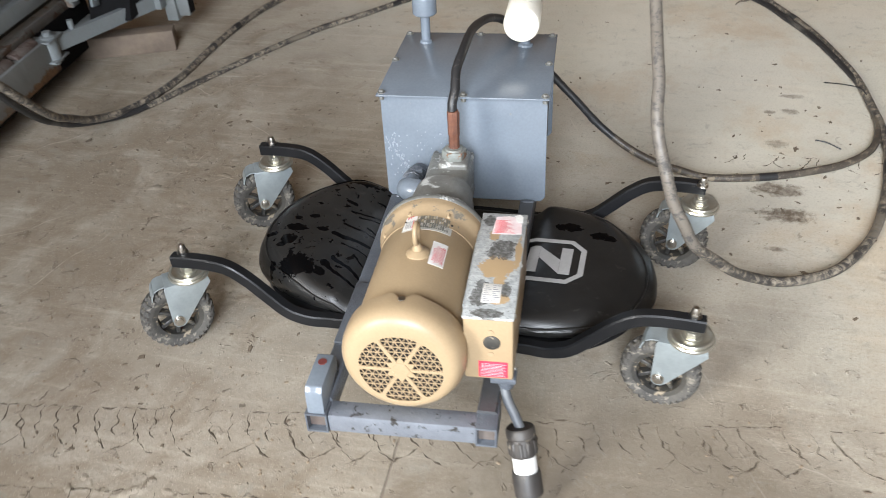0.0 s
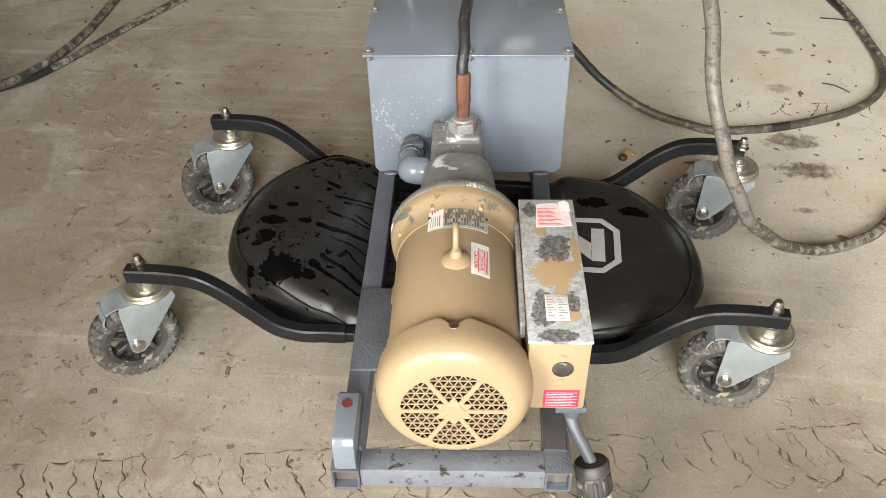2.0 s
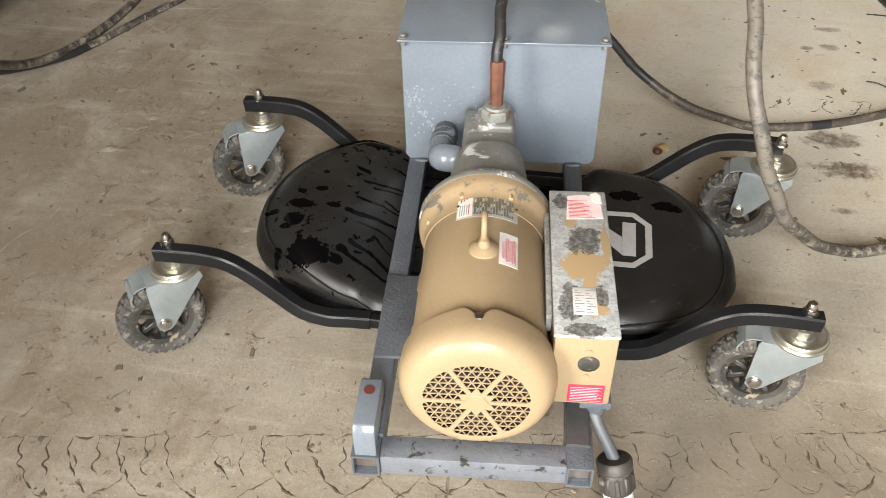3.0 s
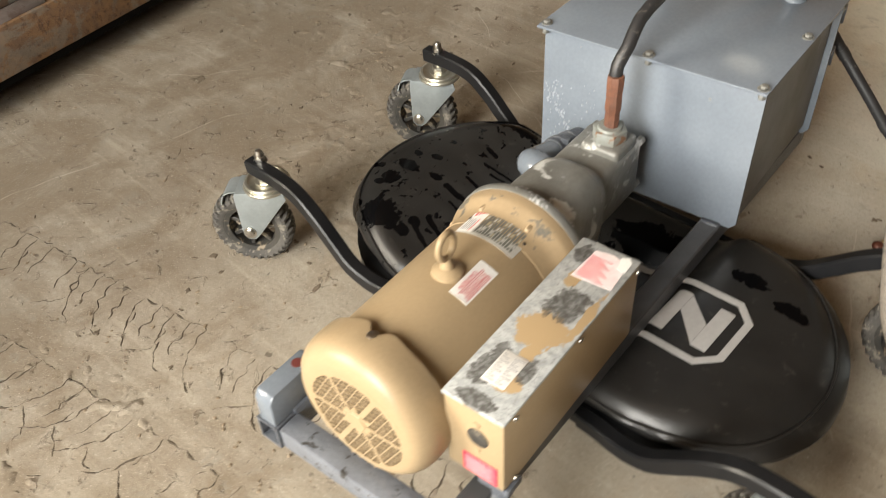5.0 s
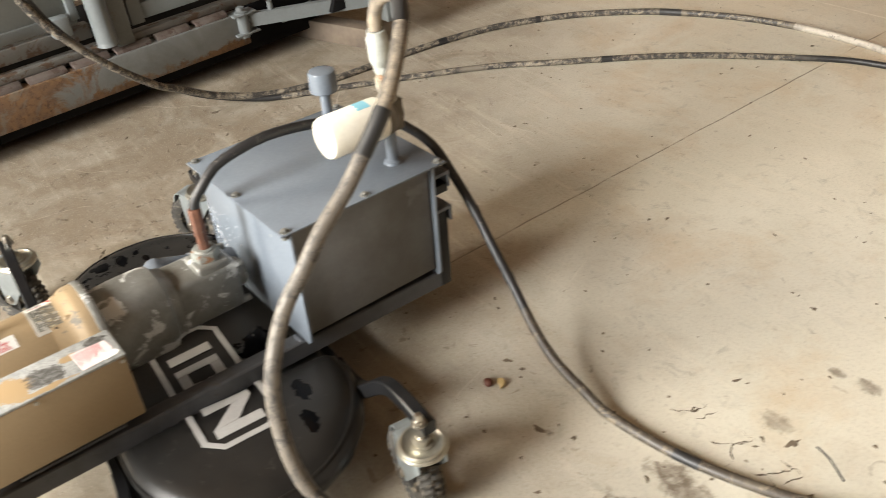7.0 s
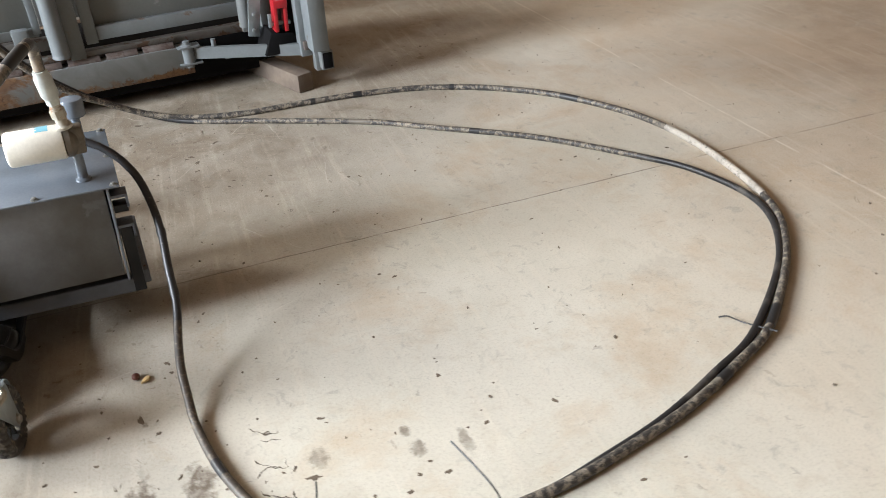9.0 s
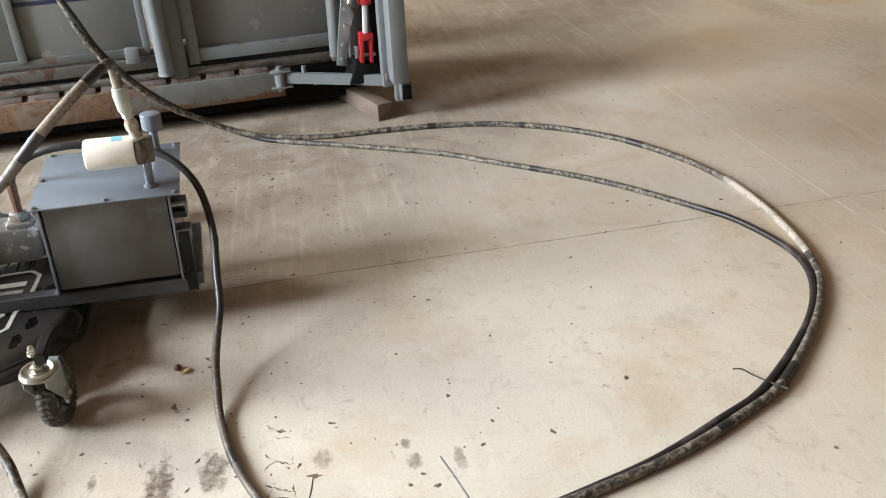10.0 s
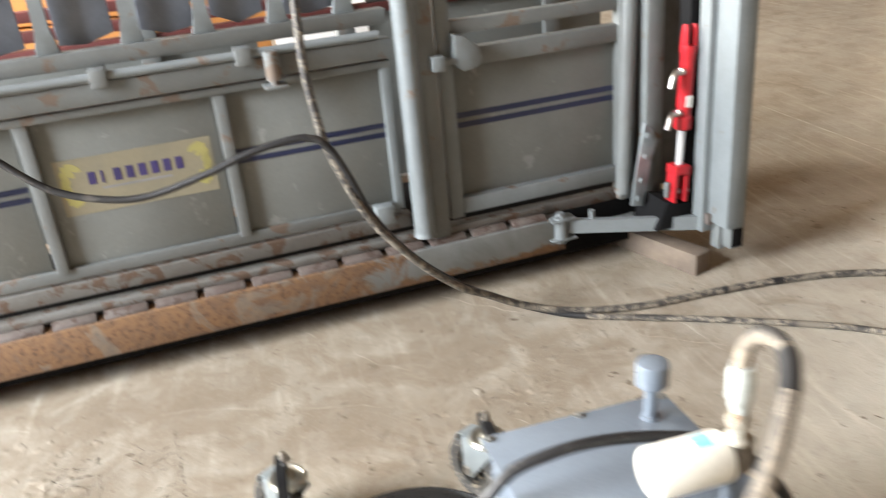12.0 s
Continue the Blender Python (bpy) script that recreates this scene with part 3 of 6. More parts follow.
def lathe(bm, profile, n=32, m=None, close=True):
    """Turns (radius, height) pairs round the z axis."""
    rings = []
    for r, z in profile:
        if r < 1e-5:
            rings.append([bm.verts.new((0, 0, z))])
        else:
            rings.append([bm.verts.new((r * math.cos(2 * math.pi * i / n), r * math.sin(2 * math.pi * i / n), z)) for i in range(n)])
    for a, c in zip(rings, rings[1:]):
        for i in range(n):
            j = (i + 1) % n
            if len(a) == 1 and len(c) == 1:
                continue
            if len(a) == 1:
                bm.faces.new((a[0], c[j], c[i])[::-1])
            elif len(c) == 1:
                bm.faces.new((a[i], a[j], c[0]))
            else:
                bm.faces.new((a[i], a[j], c[j], c[i]))
    if m is not None:
        bmesh.ops.transform(bm, matrix=m, verts=[v for ring in rings for v in ring])
    return bm


def smooth_path(points, step=0.02):
    """Catmull-Rom through the points, at even steps."""
    p = [Vector(q) for q in points]
    p = [2 * p[0] - p[1], *p, 2 * p[-1] - p[-2]]
    out = []
    for a, b, c, d in zip(p, p[1:], p[2:], p[3:]):
        n = max(2, int((c - b).length / step))
        for i in range(n):
            s = i / n
            out.append(0.5 * (2 * b + (c - a) * s + (2 * a - 5 * b + 4 * c - d) * s * s + (3 * b - a - 3 * c + d) * s ** 3))
    out.append(p[-2])
    return out


def sweep(bm, path, radius, n=12, section=None, up=None):
    """A tube along the path; section: a closed outline (x across, y up) in place of the circle."""
    rings, normal = [], None
    for i, q in enumerate(path):
        d = (path[min(i + 1, len(path) - 1)] - path[max(i - 1, 0)]).normalized()
        if up is not None:
            side = d.cross(Vector(up)).normalized()
            normal = side.cross(d)
        else:
            if normal is None:
                normal = d.orthogonal()
            normal = (normal - d * normal.dot(d)).normalized()
            side = d.cross(normal)
        r = radius[i] if isinstance(radius, (list, tuple)) else radius
        if section:
            rings.append([bm.verts.new(q + side * a + normal * b) for a, b in section])
        else:
            rings.append([bm.verts.new(q + (side * math.cos(2 * math.pi * k / n) + normal * math.sin(2 * math.pi * k / n)) * r) for k in range(n)])
    k = len(rings[0])
    for a, c in zip(rings, rings[1:]):
        for i in range(k):
            j = (i + 1) % k
            bm.faces.new((a[i], a[j], c[j], c[i]))
    bm.faces.new(rings[0][::-1])
    bm.faces.new(rings[-1])
    return bm


def prism(bm, outline, z0, z1, bevel=0.0, m=None):
    lo = [bm.verts.new((x, y, z0)) for x, y in outline]
    hi = [bm.verts.new((x, y, z1)) for x, y in outline]
    n = len(outline)
    faces = [bm.faces.new(lo[::-1]), bm.faces.new(hi)]
    faces += [bm.faces.new((lo[i], lo[(i + 1) % n], hi[(i + 1) % n], hi[i])) for i in range(n)]
    vs = lo + hi
    if bevel > 0:
        es = list({e for f in faces for e in f.edges})
        out = bmesh.ops.bevel(bm, geom=es, offset=bevel, segments=2, profile=0.5, affect="EDGES")
        vs = list({v for f in out["faces"] for v in f.verts} | {v for v in vs if v.is_valid})
    if m is not None:
        bmesh.ops.transform(bm, matrix=m, verts=vs)
    return bm


def finish(name, bm, material, angle=38):
    bmesh.ops.recalc_face_normals(bm, faces=bm.faces)
    for f in bm.faces:
        f.smooth = True
    me = bpy.data.meshes.new(name)
    bm.to_mesh(me)
    bm.free()
    me.set_sharp_from_angle(angle=radians(angle))
    me.materials.append(material)
    return me


def part(name, bm, material, parent, label="", at=None):
    """One mesh object under a thing or a part."""
    me = finish(name, bm, material) if isinstance(bm, bmesh.types.BMesh) else bm
    ob = new(name, me)
    ob.parent = parent
    if at is not None:
        ob.matrix_local = at
    return tagged(ob, label)


def thing(name, label, category, at=None, group=""):
    ob = new(name)
    ob.empty_display_size = 0.1
    if at is not None:
        ob.matrix_world = at
    return tagged(ob, label, category, group)


def solid(name, bm, material, label, category, at=None, kind="", group=""):
    ob = new(name, finish(name, bm, material) if isinstance(bm, bmesh.types.BMesh) else bm)
    if at is not None:
        ob.matrix_world = at
    return tagged(ob, label, category, group, kind)


B = bmesh.new
ALONG_Y = pose(0, 0, 0, -90, 0, 0)      # turns a lathe's z axis to +y
rng = random.Random(7)


def hexagon(bm, r, z0, z1, m=None):
    return prism(bm, [(r * math.cos(math.pi / 3 * i), r * math.sin(math.pi / 3 * i)) for i in range(6)], z0, z1, 0.001, m)


def bolt_mesh(name, r, h, material):
    bm = B()
    lathe(bm, [(0, 0), (r * 1.7, 0), (r * 1.7, 0.0012), (r * 1.2, 0.0014)], 16)
    hexagon(bm, r * 1.15, 0.0012, h)
    return finish(name, bm, material)


# ---- the shed: slab, unseen walls and roof added to shape the light ----
bm = B()
n = 60
box(bm, (-9, -5.6, -0.15), (9, 12, 0), 0)
floor = solid("floor", bm, CONCRETE, "dusty beige concrete slab with mud, oil spots and joints", "floor", kind="structure")
bm = B()
bmesh.ops.create_grid(bm, x_segments=2, y_segments=2, size=150, matrix=Matrix.Translation((0, 0, -0.16)))
solid("ground", bm, GRAVEL, "gravel yard round the shed", "ground", kind="structure")


def wall(name, pieces):
    bm = B()
    for lo, hi in pieces:
        box(bm, lo, hi, 0)
    return solid(name, bm, TIN, "unseen shed wall, brown to warm the bounced light", "wall", kind="structure")


wall("wall_south", [((-9, -5.8, 0), (-6.6, -5.6, 5.9)), ((-3.4, -5.8, 0), (-0.8, -5.6, 5.9)), ((2.3, -5.8, 0), (9, -5.6, 5.9)), ((-9, -5.8, 5.9), (9, -5.6, 7.2))])
wall("wall_north", [((-9, 12, 0), (9, 12.2, 7.2))])
wall("wall_east", [((9, -5.8, 0), (9.2, 12.2, 7.2))])
wall("wall_west", [((-9.2, -5.8, 0), (-9, 12.2, 7.2))])
bm = B()
box(bm, (-9.2, -5.8, 7.2), (9.2, 12.2, 7.35), 0)
solid("ceiling", bm, TIN, "unseen shed roof, added to keep the sun and sky out", "ceiling", kind="structure")

# ---- the mechanic's creeper ----
creeper = thing("mechanic_creeper", "black padded mechanic's creeper on four off-road casters", "creeper", pose(0.019, 0.005, 0) @ Matrix.Diagonal((1, 1, 1.07, 1)))
PX, PY, PHL, PHW = -0.263, 1.566, 0.478, 0.252


def ease(x, a, b):
    s = min(1.0, max(0.0, (x - a) / (b - a)))
    return s * s * (3 - 2 * s)


def pad_outline(i, n):
    """A long oval: straight sides with half-round ends."""
    half = PHL - PHW
    total = 4 * half + 2 * math.pi * PHW
    d = (i / n) * total
    if d < math.pi * PHW:
        a = -math.pi / 2 + d / PHW
        return (half + PHW * math.cos(a), PHW * math.sin(a))
    d -= math.pi * PHW
    if d < 2 * half:
        return (half - d, PHW)
    d -= 2 * half
    if d < math.pi * PHW:
        a = math.pi / 2 + d / PHW
        return (-half + PHW * math.cos(a), PHW * math.sin(a))
    d -= math.pi * PHW
    return (-half + d, -PHW)


def pad_top(x, y):
    lx = (x + 0.27) - (y - 1.74) * 0.0734
    h = 0.148 + 0.034 * ease(lx, -0.20, -0.31)
    press = ease(lx, -0.205, -0.152) * ease(lx, 0.21, 0.165)
    h += (0.117 - h) * press
    h += 0.0016 * math.sin(y * 95 + 3 * math.sin(x * 21)) * ease(lx, -0.33, -0.24) * ease(lx, -0.19, -0.23)
    h -= 0.010 * ease(lx, 0.30, 0.46) ** 2
    return h + 0.0025 * noise.noise(Vector((x * 9, y * 9, 0.3)))


def seam_drop(k, front=0.0):
    """How far the top rolls down towards the piped seam, most along the front edge."""
    return 0.016 * max(0.0, (k - 0.84) / 0.105) ** 2 + 0.005 * front * max(0.0, (k - 0.74) / 0.205) ** 2


def pad_rim(i, n, k, under=0.0):
    """A point of the outline scaled by k; the front edge is drawn in, and more so at its foot."""
    ox, oy = pad_outline(i, n)
    front = ease(-oy / PHW, 0.25, 0.95)
    return PX + ox * k, PY + oy * k * (1 - (0.10 + 0.12 * under) * front), front


def pad_mesh():
    bm = B()
    n = 144
    rings = []
    for k in (0.08, 0.16, 0.24, 0.32, 0.40, 0.48, 0.56, 0.64, 0.72, 0.78, 0.83, 0.87, 0.90, 0.925, 0.945):
        ring = []
        for i in range(n):
            x, y, front = pad_rim(i, n, k)
            ring.append(bm.verts.new((x, y, pad_top(x, y) - seam_drop(k, front))))
        rings.append(ring)
    for k, z in ((0.955, 0.94), (0.974, 0.86), (0.992, 0.70), (1.001, 0.50), (1.000, 0.28), (0.988, 0.10), (0.975, 0.0)):
        ring = []
        for i in range(n):
            x, y, front = pad_rim(i, n, k, 1 - z)
            sx, sy, front = pad_rim(i, n, 0.945)
            crease = 0.004 * noise.noise(Vector((x * 16, y * 16, z * 3))) + 0.003 * noise.noise(Vector((x * 45, y * 45, z * 9))) * front
            edge = pad_top(sx, sy) - seam_drop(0.945, front)
            ring.append(bm.verts.new((x + crease * (x - PX) / PHL, y + crease * (y - PY) / PHW, 0.088 + (edge - 0.088) * z)))
        rings.append(ring)
    mid = bm.verts.new((PX, PY, pad_top(PX, PY)))
    for i in range(n):
        bm.faces.new((mid, rings[0][i], rings[0][(i + 1) % n]))
    for a, c in zip(rings, rings[1:]):
        for i in range(n):
            j = (i + 1) % n
            bm.faces.new((a[i], c[i], c[j], a[j]))
    bm.faces.new(rings[-1][::-1])
    return bm


pad = part("pad", pad_mesh(), VINYL, creeper, "black vinyl padded top, wet with drops and streaks")
bm = B()
loop = []
for i in range(145):
    x, y, front = pad_rim(i % 144, 144, 0.948)
    loop.append(Vector((x, y, pad_top(x, y) - seam_drop(0.945, front) + 0.0006)))
sweep(bm, loop, 0.0026, 6)
part("piping", bm, VINYL, pad)
bm = B()
prism(bm, [(PX + 0.965 * pad_outline(i, 72)[0], PY + 0.95 * pad_outline(i, 72)[1]) for i in range(72)], 0.083, 0.101, 0.002)
part("base_board", bm, BLACK_ARM, creeper, "black board under the padding")


def pad_strip(name, outline, material, lift=0.0016):
    """A thin printed shape that follows the pad's top."""
    bm = B()
    prism(bm, outline, 0.0, 0.0006)
    bmesh.ops.subdivide_edges(bm, edges=bm.edges[:], cuts=3, use_grid_fill=True)
    for v in bm.verts:
        v.co.z += pad_top(v.co.x, v.co.y) + lift
    return part(name, bm, material, pad, "pale grey printed badge shape")


def quad(x0, y0, x1, y1):
    return [(x0, y0), (x1, y0), (x1, y1), (x0, y1)]


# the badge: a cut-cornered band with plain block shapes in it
X0, X1, Y0, Y1, K, S = -0.372, 0.049, 1.484, 1.646, 0.034, 0.013
for o in (quad(X0 + K, Y1 - S, X1 - K, Y1), quad(X0 + K, Y0, X1 - K, Y0 + S), quad(X1 - S, Y0 + K, X1, Y1 - K), quad(X0, Y0 + K, X0 + S, Y1 - K),
          [(X1 - K, Y1), (X1 - K - 0.004, Y1 - S), (X1 - S, Y1 - K - 0.004), (X1, Y1 - K)], [(X1 - K, Y0), (X1, Y0 + K), (X1 - S, Y0 + K + 0.004), (X1 - K - 0.004, Y0 + S)],
          [(X0 + K, Y1), (X0, Y1 - K), (X0 + S, Y1 - K - 0.004), (X0 + K + 0.004, Y1 - S)], [(X0 + K, Y0), (X0 + K + 0.004, Y0 + S), (X0 + S, Y0 + K + 0.004), (X0, Y0 + K)]):
    pad_strip("badge_band", o, LOGO)
for o in (quad(-0.084, 1.516, -0.058, 1.614), quad(-0.008, 1.516, 0.018, 1.614), [(-0.0575, 1.612), (-0.0085, 1.568), (-0.0085, 1.518), (-0.0575, 1.572)],
          quad(-0.305, 1.515, -0.277, 1.610),
          quad(-0.255, 1.515, -0.233, 1.610), quad(-0.232, 1.588, -0.175, 1.610), quad(-0.232, 1.515, -0.175, 1.537), quad(-0.194, 1.568, -0.175, 1.5875), quad(-0.194, 1.5375, -0.175, 1.557)):
    pad_strip("badge_block", o, LOGO)

ARM_PROFILE = [(-0.575, 0.2195), (-0.50, 0.222), (-0.445, 0.215), (-0.40, 0.188), (-0.355, 0.148), (-0.315, 0.115), (-0.27, 0.098), (-0.235, 0.0950), (-0.190, 0.0945)]
SQUARE = [(-0.013, -0.011), (-0.010, -0.014), (0.010, -0.014), (0.013, -0.011), (0.013, 0.011), (0.010, 0.014), (-0.010, 0.014), (-0.013, 0.011)]


def arm(sx, y):
    """A bent tube that ends short of the middle, with a slimmer tube sliding in it."""
    bm = B()
    inward = 0.013 if y < 1.5 else 0.0
    pts = [(-0.27 + sx * x, y + inward * ease(x, -0.32, -0.20), z) for x, z in ARM_PROFILE]
    sweep(bm, smooth_path(pts, 0.012), 0.012, section=SQUARE, up=(0, 0, 1))
    outer = part("arm", bm, BLACK_ARM, creeper, "black bent square-tube caster arm")
    bm = B()
    sweep(bm, [Vector((-0.27 + sx * x, y + inward, 0.0945)) for x in (-0.215, -0.10, 0.0)], 0.012, section=[(a * 0.74, b * 0.74) for a, b in SQUARE], up=(0, 0, 1))
    part("inner_tube", bm, BLACK_ARM, outer, "slimmer black square tube inside the arm")


WHEEL_R = 0.082


def tyre_mesh():
    """One moulded tyre: lugs stand out of the carcass in two staggered rows."""
    bm = B()
    n, lugs, w = 240, 30, 0.0215
    prof = [(0.056, -0.80), (0.0625, -1.0), (0.0675, -1.03), (0.0680, -1.03), (0.0735, -0.93), (0.0765, -0.66), (0.0782, -0.42), (0.0785, -0.10), (0.0785, -0.06), (0.0785, 0.06), (0.0785, 0.10), (0.0782, 0.42),
            (0.0765, 0.66), (0.0735, 0.93), (0.0680, 1.03), (0.0675, 1.03), (0.0625, 1.0), (0.056, 0.80)]
    rings = []
    for r, u in prof:
        ring = []
        for i in range(n):
            a = i / n * lugs
            shift = (0.5 if u > 0 else 0.0) + 0.32 * abs(u)
            on = (a + shift) % 1.0 < 0.53
            rise, out = 0.0, 1.0
            if on and abs(u) >= 0.10 and r > 0.0678:
                rise = 0.0044 if r > 0.0735 else 0.0026
                out = 1.10 if abs(u) > 0.9 else 1.0
            a2 = 2 * math.pi * i / n
            ring.append(bm.verts.new(((r + rise) * math.cos(a2), (r + rise) * math.sin(a2), u * w * out)))
        rings.append(ring)
    rings.append(rings[0])
    for a, c in zip(rings, rings[1:]):
        for i in range(n):
            j = (i + 1) % n
            bm.faces.new((a[i], a[j], c[j], c[i]))
    return finish("tyre", bm, TYRE, 30)


def rim_mesh():
    bm = B()
    lathe(bm, [(0.047, -0.016), (0.057, -0.018), (0.057, 0.018), (0.047, 0.016), (0.045, 0.0), (0.047, -0.016)], 36)
    lathe(bm, [(0, -0.02), (0.015, -0.02), (0.017, -0.016), (0.017, 0.016), (0.015, 0.02), (0, 0.02)], 20)
    for i in range(7):
        m = pose(0, 0, 0, 0, 0, 360 / 7 * i)
        box(bm, (0.012, -0.0048, -0.010), (0.050, 0.0048, 0.010), 0.002, m, 1)
    return finish("rim", bm, RIM)


TYRE_MESH, RIM_MESH = tyre_mesh(), rim_mesh()


def caster(px, py, trail):
    """Pivot at the origin, wheel trailing towards -x before turning."""
    at = pose(px, py, 0, 0, 0, trail - 180)
    bm = B()
    for side in (-1, 1):
        o = [(-0.060, 0.094), (0.037, 0.094), (0.040, 0.080), (-0.034, -0.010), (-0.043, -0.017), (-0.056, -0.017), (-0.064, -0.009), (-0.0645, 0.004), (-0.063, 0.088)]
        prism(bm, o, -0.0015, 0.0015, 0.0008, Matrix.Translation((0, side * 0.0275, 0.082)) @ pose(0, 0, 0, 90, 0, 0))
    box(bm, (-0.060, -0.029, 0.1735), (0.037, 0.029, 0.1768), 0.001)
    sweep(bm, smooth_path([(-0.055, 0, 0.1752), (-0.072, 0, 0.1742), (-0.084, 0, 0.168), (-0.091, 0, 0.157), (-0.094, 0, 0.146)], 0.004), 0.01, section=[(-0.024, -0.0014), (0.024, -0.0014), (0.024, 0.0014), (-0.024, 0.0014)], up=(0.6, 0, 0.8))
    fork = part("fork", bm, ZINC, creeper, "bright zinc-plated caster fork", at)
    part("tyre", TYRE_MESH, TYRE, fork, "dusty knobbly rubber tyre", pose(-0.050, 0, WHEEL_R, 90, 0, 0))
    part("rim", RIM_MESH, RIM, fork, "black spoked plastic rim", pose(-0.050, 0, WHEEL_R, 90, 0, 0))
    bm = B()
    lathe(bm, [(0, 0.176), (0.0425, 0.176), (0.0462, 0.1780), (0.0468, 0.1815), (0.0450, 0.1845), (0.0425, 0.1850), (0.0432, 0.1885), (0.0415, 0.1915), (0.0370, 0.1915), (0.0330, 0.1880), (0.0235, 0.1865), (0.0215, 0.1865), (0.0215, 0.1895), (0, 0.1900)], 40)
    hexagon(bm, 0.0165, 0.1890, 0.2010)
    lathe(bm, [(0.0085, 0.200), (0.0085, 0.208), (0, 0.208)], 16)
    part("swivel_ring", bm, GOLD_ZINC, fork, "yellow zinc swivel bearing ring")
    bm = B()
    hexagon(bm, 0.0115, 0.2335, 0.243)
    lathe(bm, [(0.0135, 0.2325), (0.0135, 0.2342), (0.0, 0.2342)], 16)
    lathe(bm, [(0.0085, 0.243), (0.0085, 0.249), (0.006, 0.2545), (0.0, 0.2565)], 16)
    part("dome_nut", bm, STEEL, fork, "dome nut over the arm's end")
    for side in (-1, 1):
        bm = B()
        turn = Matrix.Translation((-0.05, 0, WHEEL_R)) @ pose(0, 0, 0, 90 * side, 0, 0)
        hexagon(bm, 0.0095, 0.029, 0.036, turn)
        lathe(bm, [(0.013, 0.0288), (0.013, 0.0305), (0, 0.0305)], 16, turn)
        part("axle_bolt", bm, STEEL, fork)
    return fork


for sx, y in ((1, 1.322), (1, 1.812), (-1, 1.322), (-1, 1.812)):
    arm(sx, y)
for px, py, trail in ((-0.823, 1.332, 217), (-0.812, 1.813, 209), (0.283, 1.326, 172), (0.296, 1.797, 174)):
    caster(px, py, trail)

# ---- the hydraulic power unit ----
unit = thing("hydraulic_power_unit", "beige electric motor, pump and grey oil tank on a welded frame", "power unit", pose(-0.249, 1.728, 0.0235, -1.9, 0, 5.1))

bm = B()
box(bm, (-0.191, -0.70, 0.1185), (-0.155, 0.385, 0.163), 0.003)
part("frame_rail", bm, FRAME_PAINT, unit, "grey painted square-tube rail")
bm = B()
sweep(bm, [Vector((0.134, -0.70, 0.1408)), Vector((0.1555, 0.04, 0.1408)), Vector((0.166, 0.385, 0.1408))], 0.01, up=(0, 0, 1),
      section=[(-0.018, -0.019), (-0.015, -0.022), (0.015, -0.022), (0.018, -0.019), (0.018, 0.019), (0.015, 0.022), (-0.015, 0.022), (-0.018, 0.019)])
part("frame_rail", bm, DARK_RAIL_SHADE, unit, "dark grimy square-tube rail")


def open_tube(bm, x0, x1, y0, y1, z0, z1, wall_t=0.004):
    """A square tube along x with open ends."""
    box(bm, (x0, y0, z0), (x1, y1, z0 + wall_t), 0.001)
    box(bm, (x0, y0, z1 - wall_t), (x1, y1, z1), 0.001)
    box(bm, (x0, y0, z0 + wall_t - 0.0005), (x1, y0 + wall_t, z1 - wall_t + 0.0005), 0.001)
    box(bm, (x0, y1 - wall_t, z0 + wall_t - 0.0005), (x1, y1, z1 - wall_t + 0.0005), 0.001)
    return bm


bm = B()
box(bm, (-0.157, -0.734, 0.1112), (0.118, -0.694, 0.1530), 0.003)
part("front_crossbar", bm, CROSSBAR, unit, "worn grey front crossbar with dried mud")
for x0, x1 in ((-0.199, -0.157), (0.1165, 0.156)):
    bm = B()
    for lo, hi in (((x0, -0.738, 0.1100), (x1, -0.66, 0.1145)), ((x0, -0.738, 0.1515), (x1, -0.66, 0.1560)), ((x0, -0.738, 0.114), (x0 + 0.004, -0.66, 0.152)), ((x1 - 0.004, -0.738, 0.114), (x1, -0.66, 0.152))):
        box(bm, lo, hi, 0.001)
    end = part("tube_end", bm, FRAME_PAINT, unit, "open rusty tube end")
    part("rust_scale", box(B(), (x0 + 0.004, -0.724, 0.1145), (x1 - 0.004, -0.710, 0.1515), 0.001), BASE_PINK, end, "rust scale inside the tube")
bm = B()
prism(bm, [(-0.736, 0.156), (-0.734, 0.205), (-0.726, 0.217), (-0.640, 0.217), (-0.630, 0.203), (-0.626, 0.156)], -0.193, -0.160, 0.003, Matrix(((0, 0, 1, 0), (1, 0, 0, 0), (0, 1, 0, 0), (0, 0, 0, 1))))
part("corner_stop", bm, GREY_PAINT, unit, "raised grey corner stop with a rust-red spot")
bm = B()
lathe(bm, [(0.0085, 0.2168), (0.0085, 0.2182), (0, 0.2184)], 16, Matrix.Translation((-0.177, -0.662, 0)))
part("rust_spot", bm, MAROON, unit, "dark red paint spot")
bm = B()
box(bm, (-0.190, -0.552, 0.1635), (-0.122, -0.358, 0.170), 0.0015)
lathe(bm, [(0.005, 0.170), (0.005, 0.1706), (0, 0.1706)], 12, Matrix.Translation((-0.166, -0.392, 0)))
part("mounting_plate", bm, FRAME_PAINT, unit, "grey steel motor mounting plate")
bm = B()
box(bm, (0.088, -0.552, 0.1635), (0.150, -0.358, 0.170), 0.0015)
part("mounting_plate", bm, FRAME_PAINT, unit, "grey steel motor mounting plate")
bm = B()
for y in (-0.53, -0.40):
    prism(bm, [(-0.135, 0.170), (0.100, 0.170), (0.092, 0.182), (0.055, 0.192), (-0.098, 0.192), (-0.128, 0.182)], y, y + 0.045, 0.002, Matrix(((1, 0, 0, 0), (0, 0, 1, 0), (0, 1, 0, 0), (0, 0, 0, 1))))
part("motor_foot", bm, BEIGE, unit, "beige motor foot bolted to the plate")

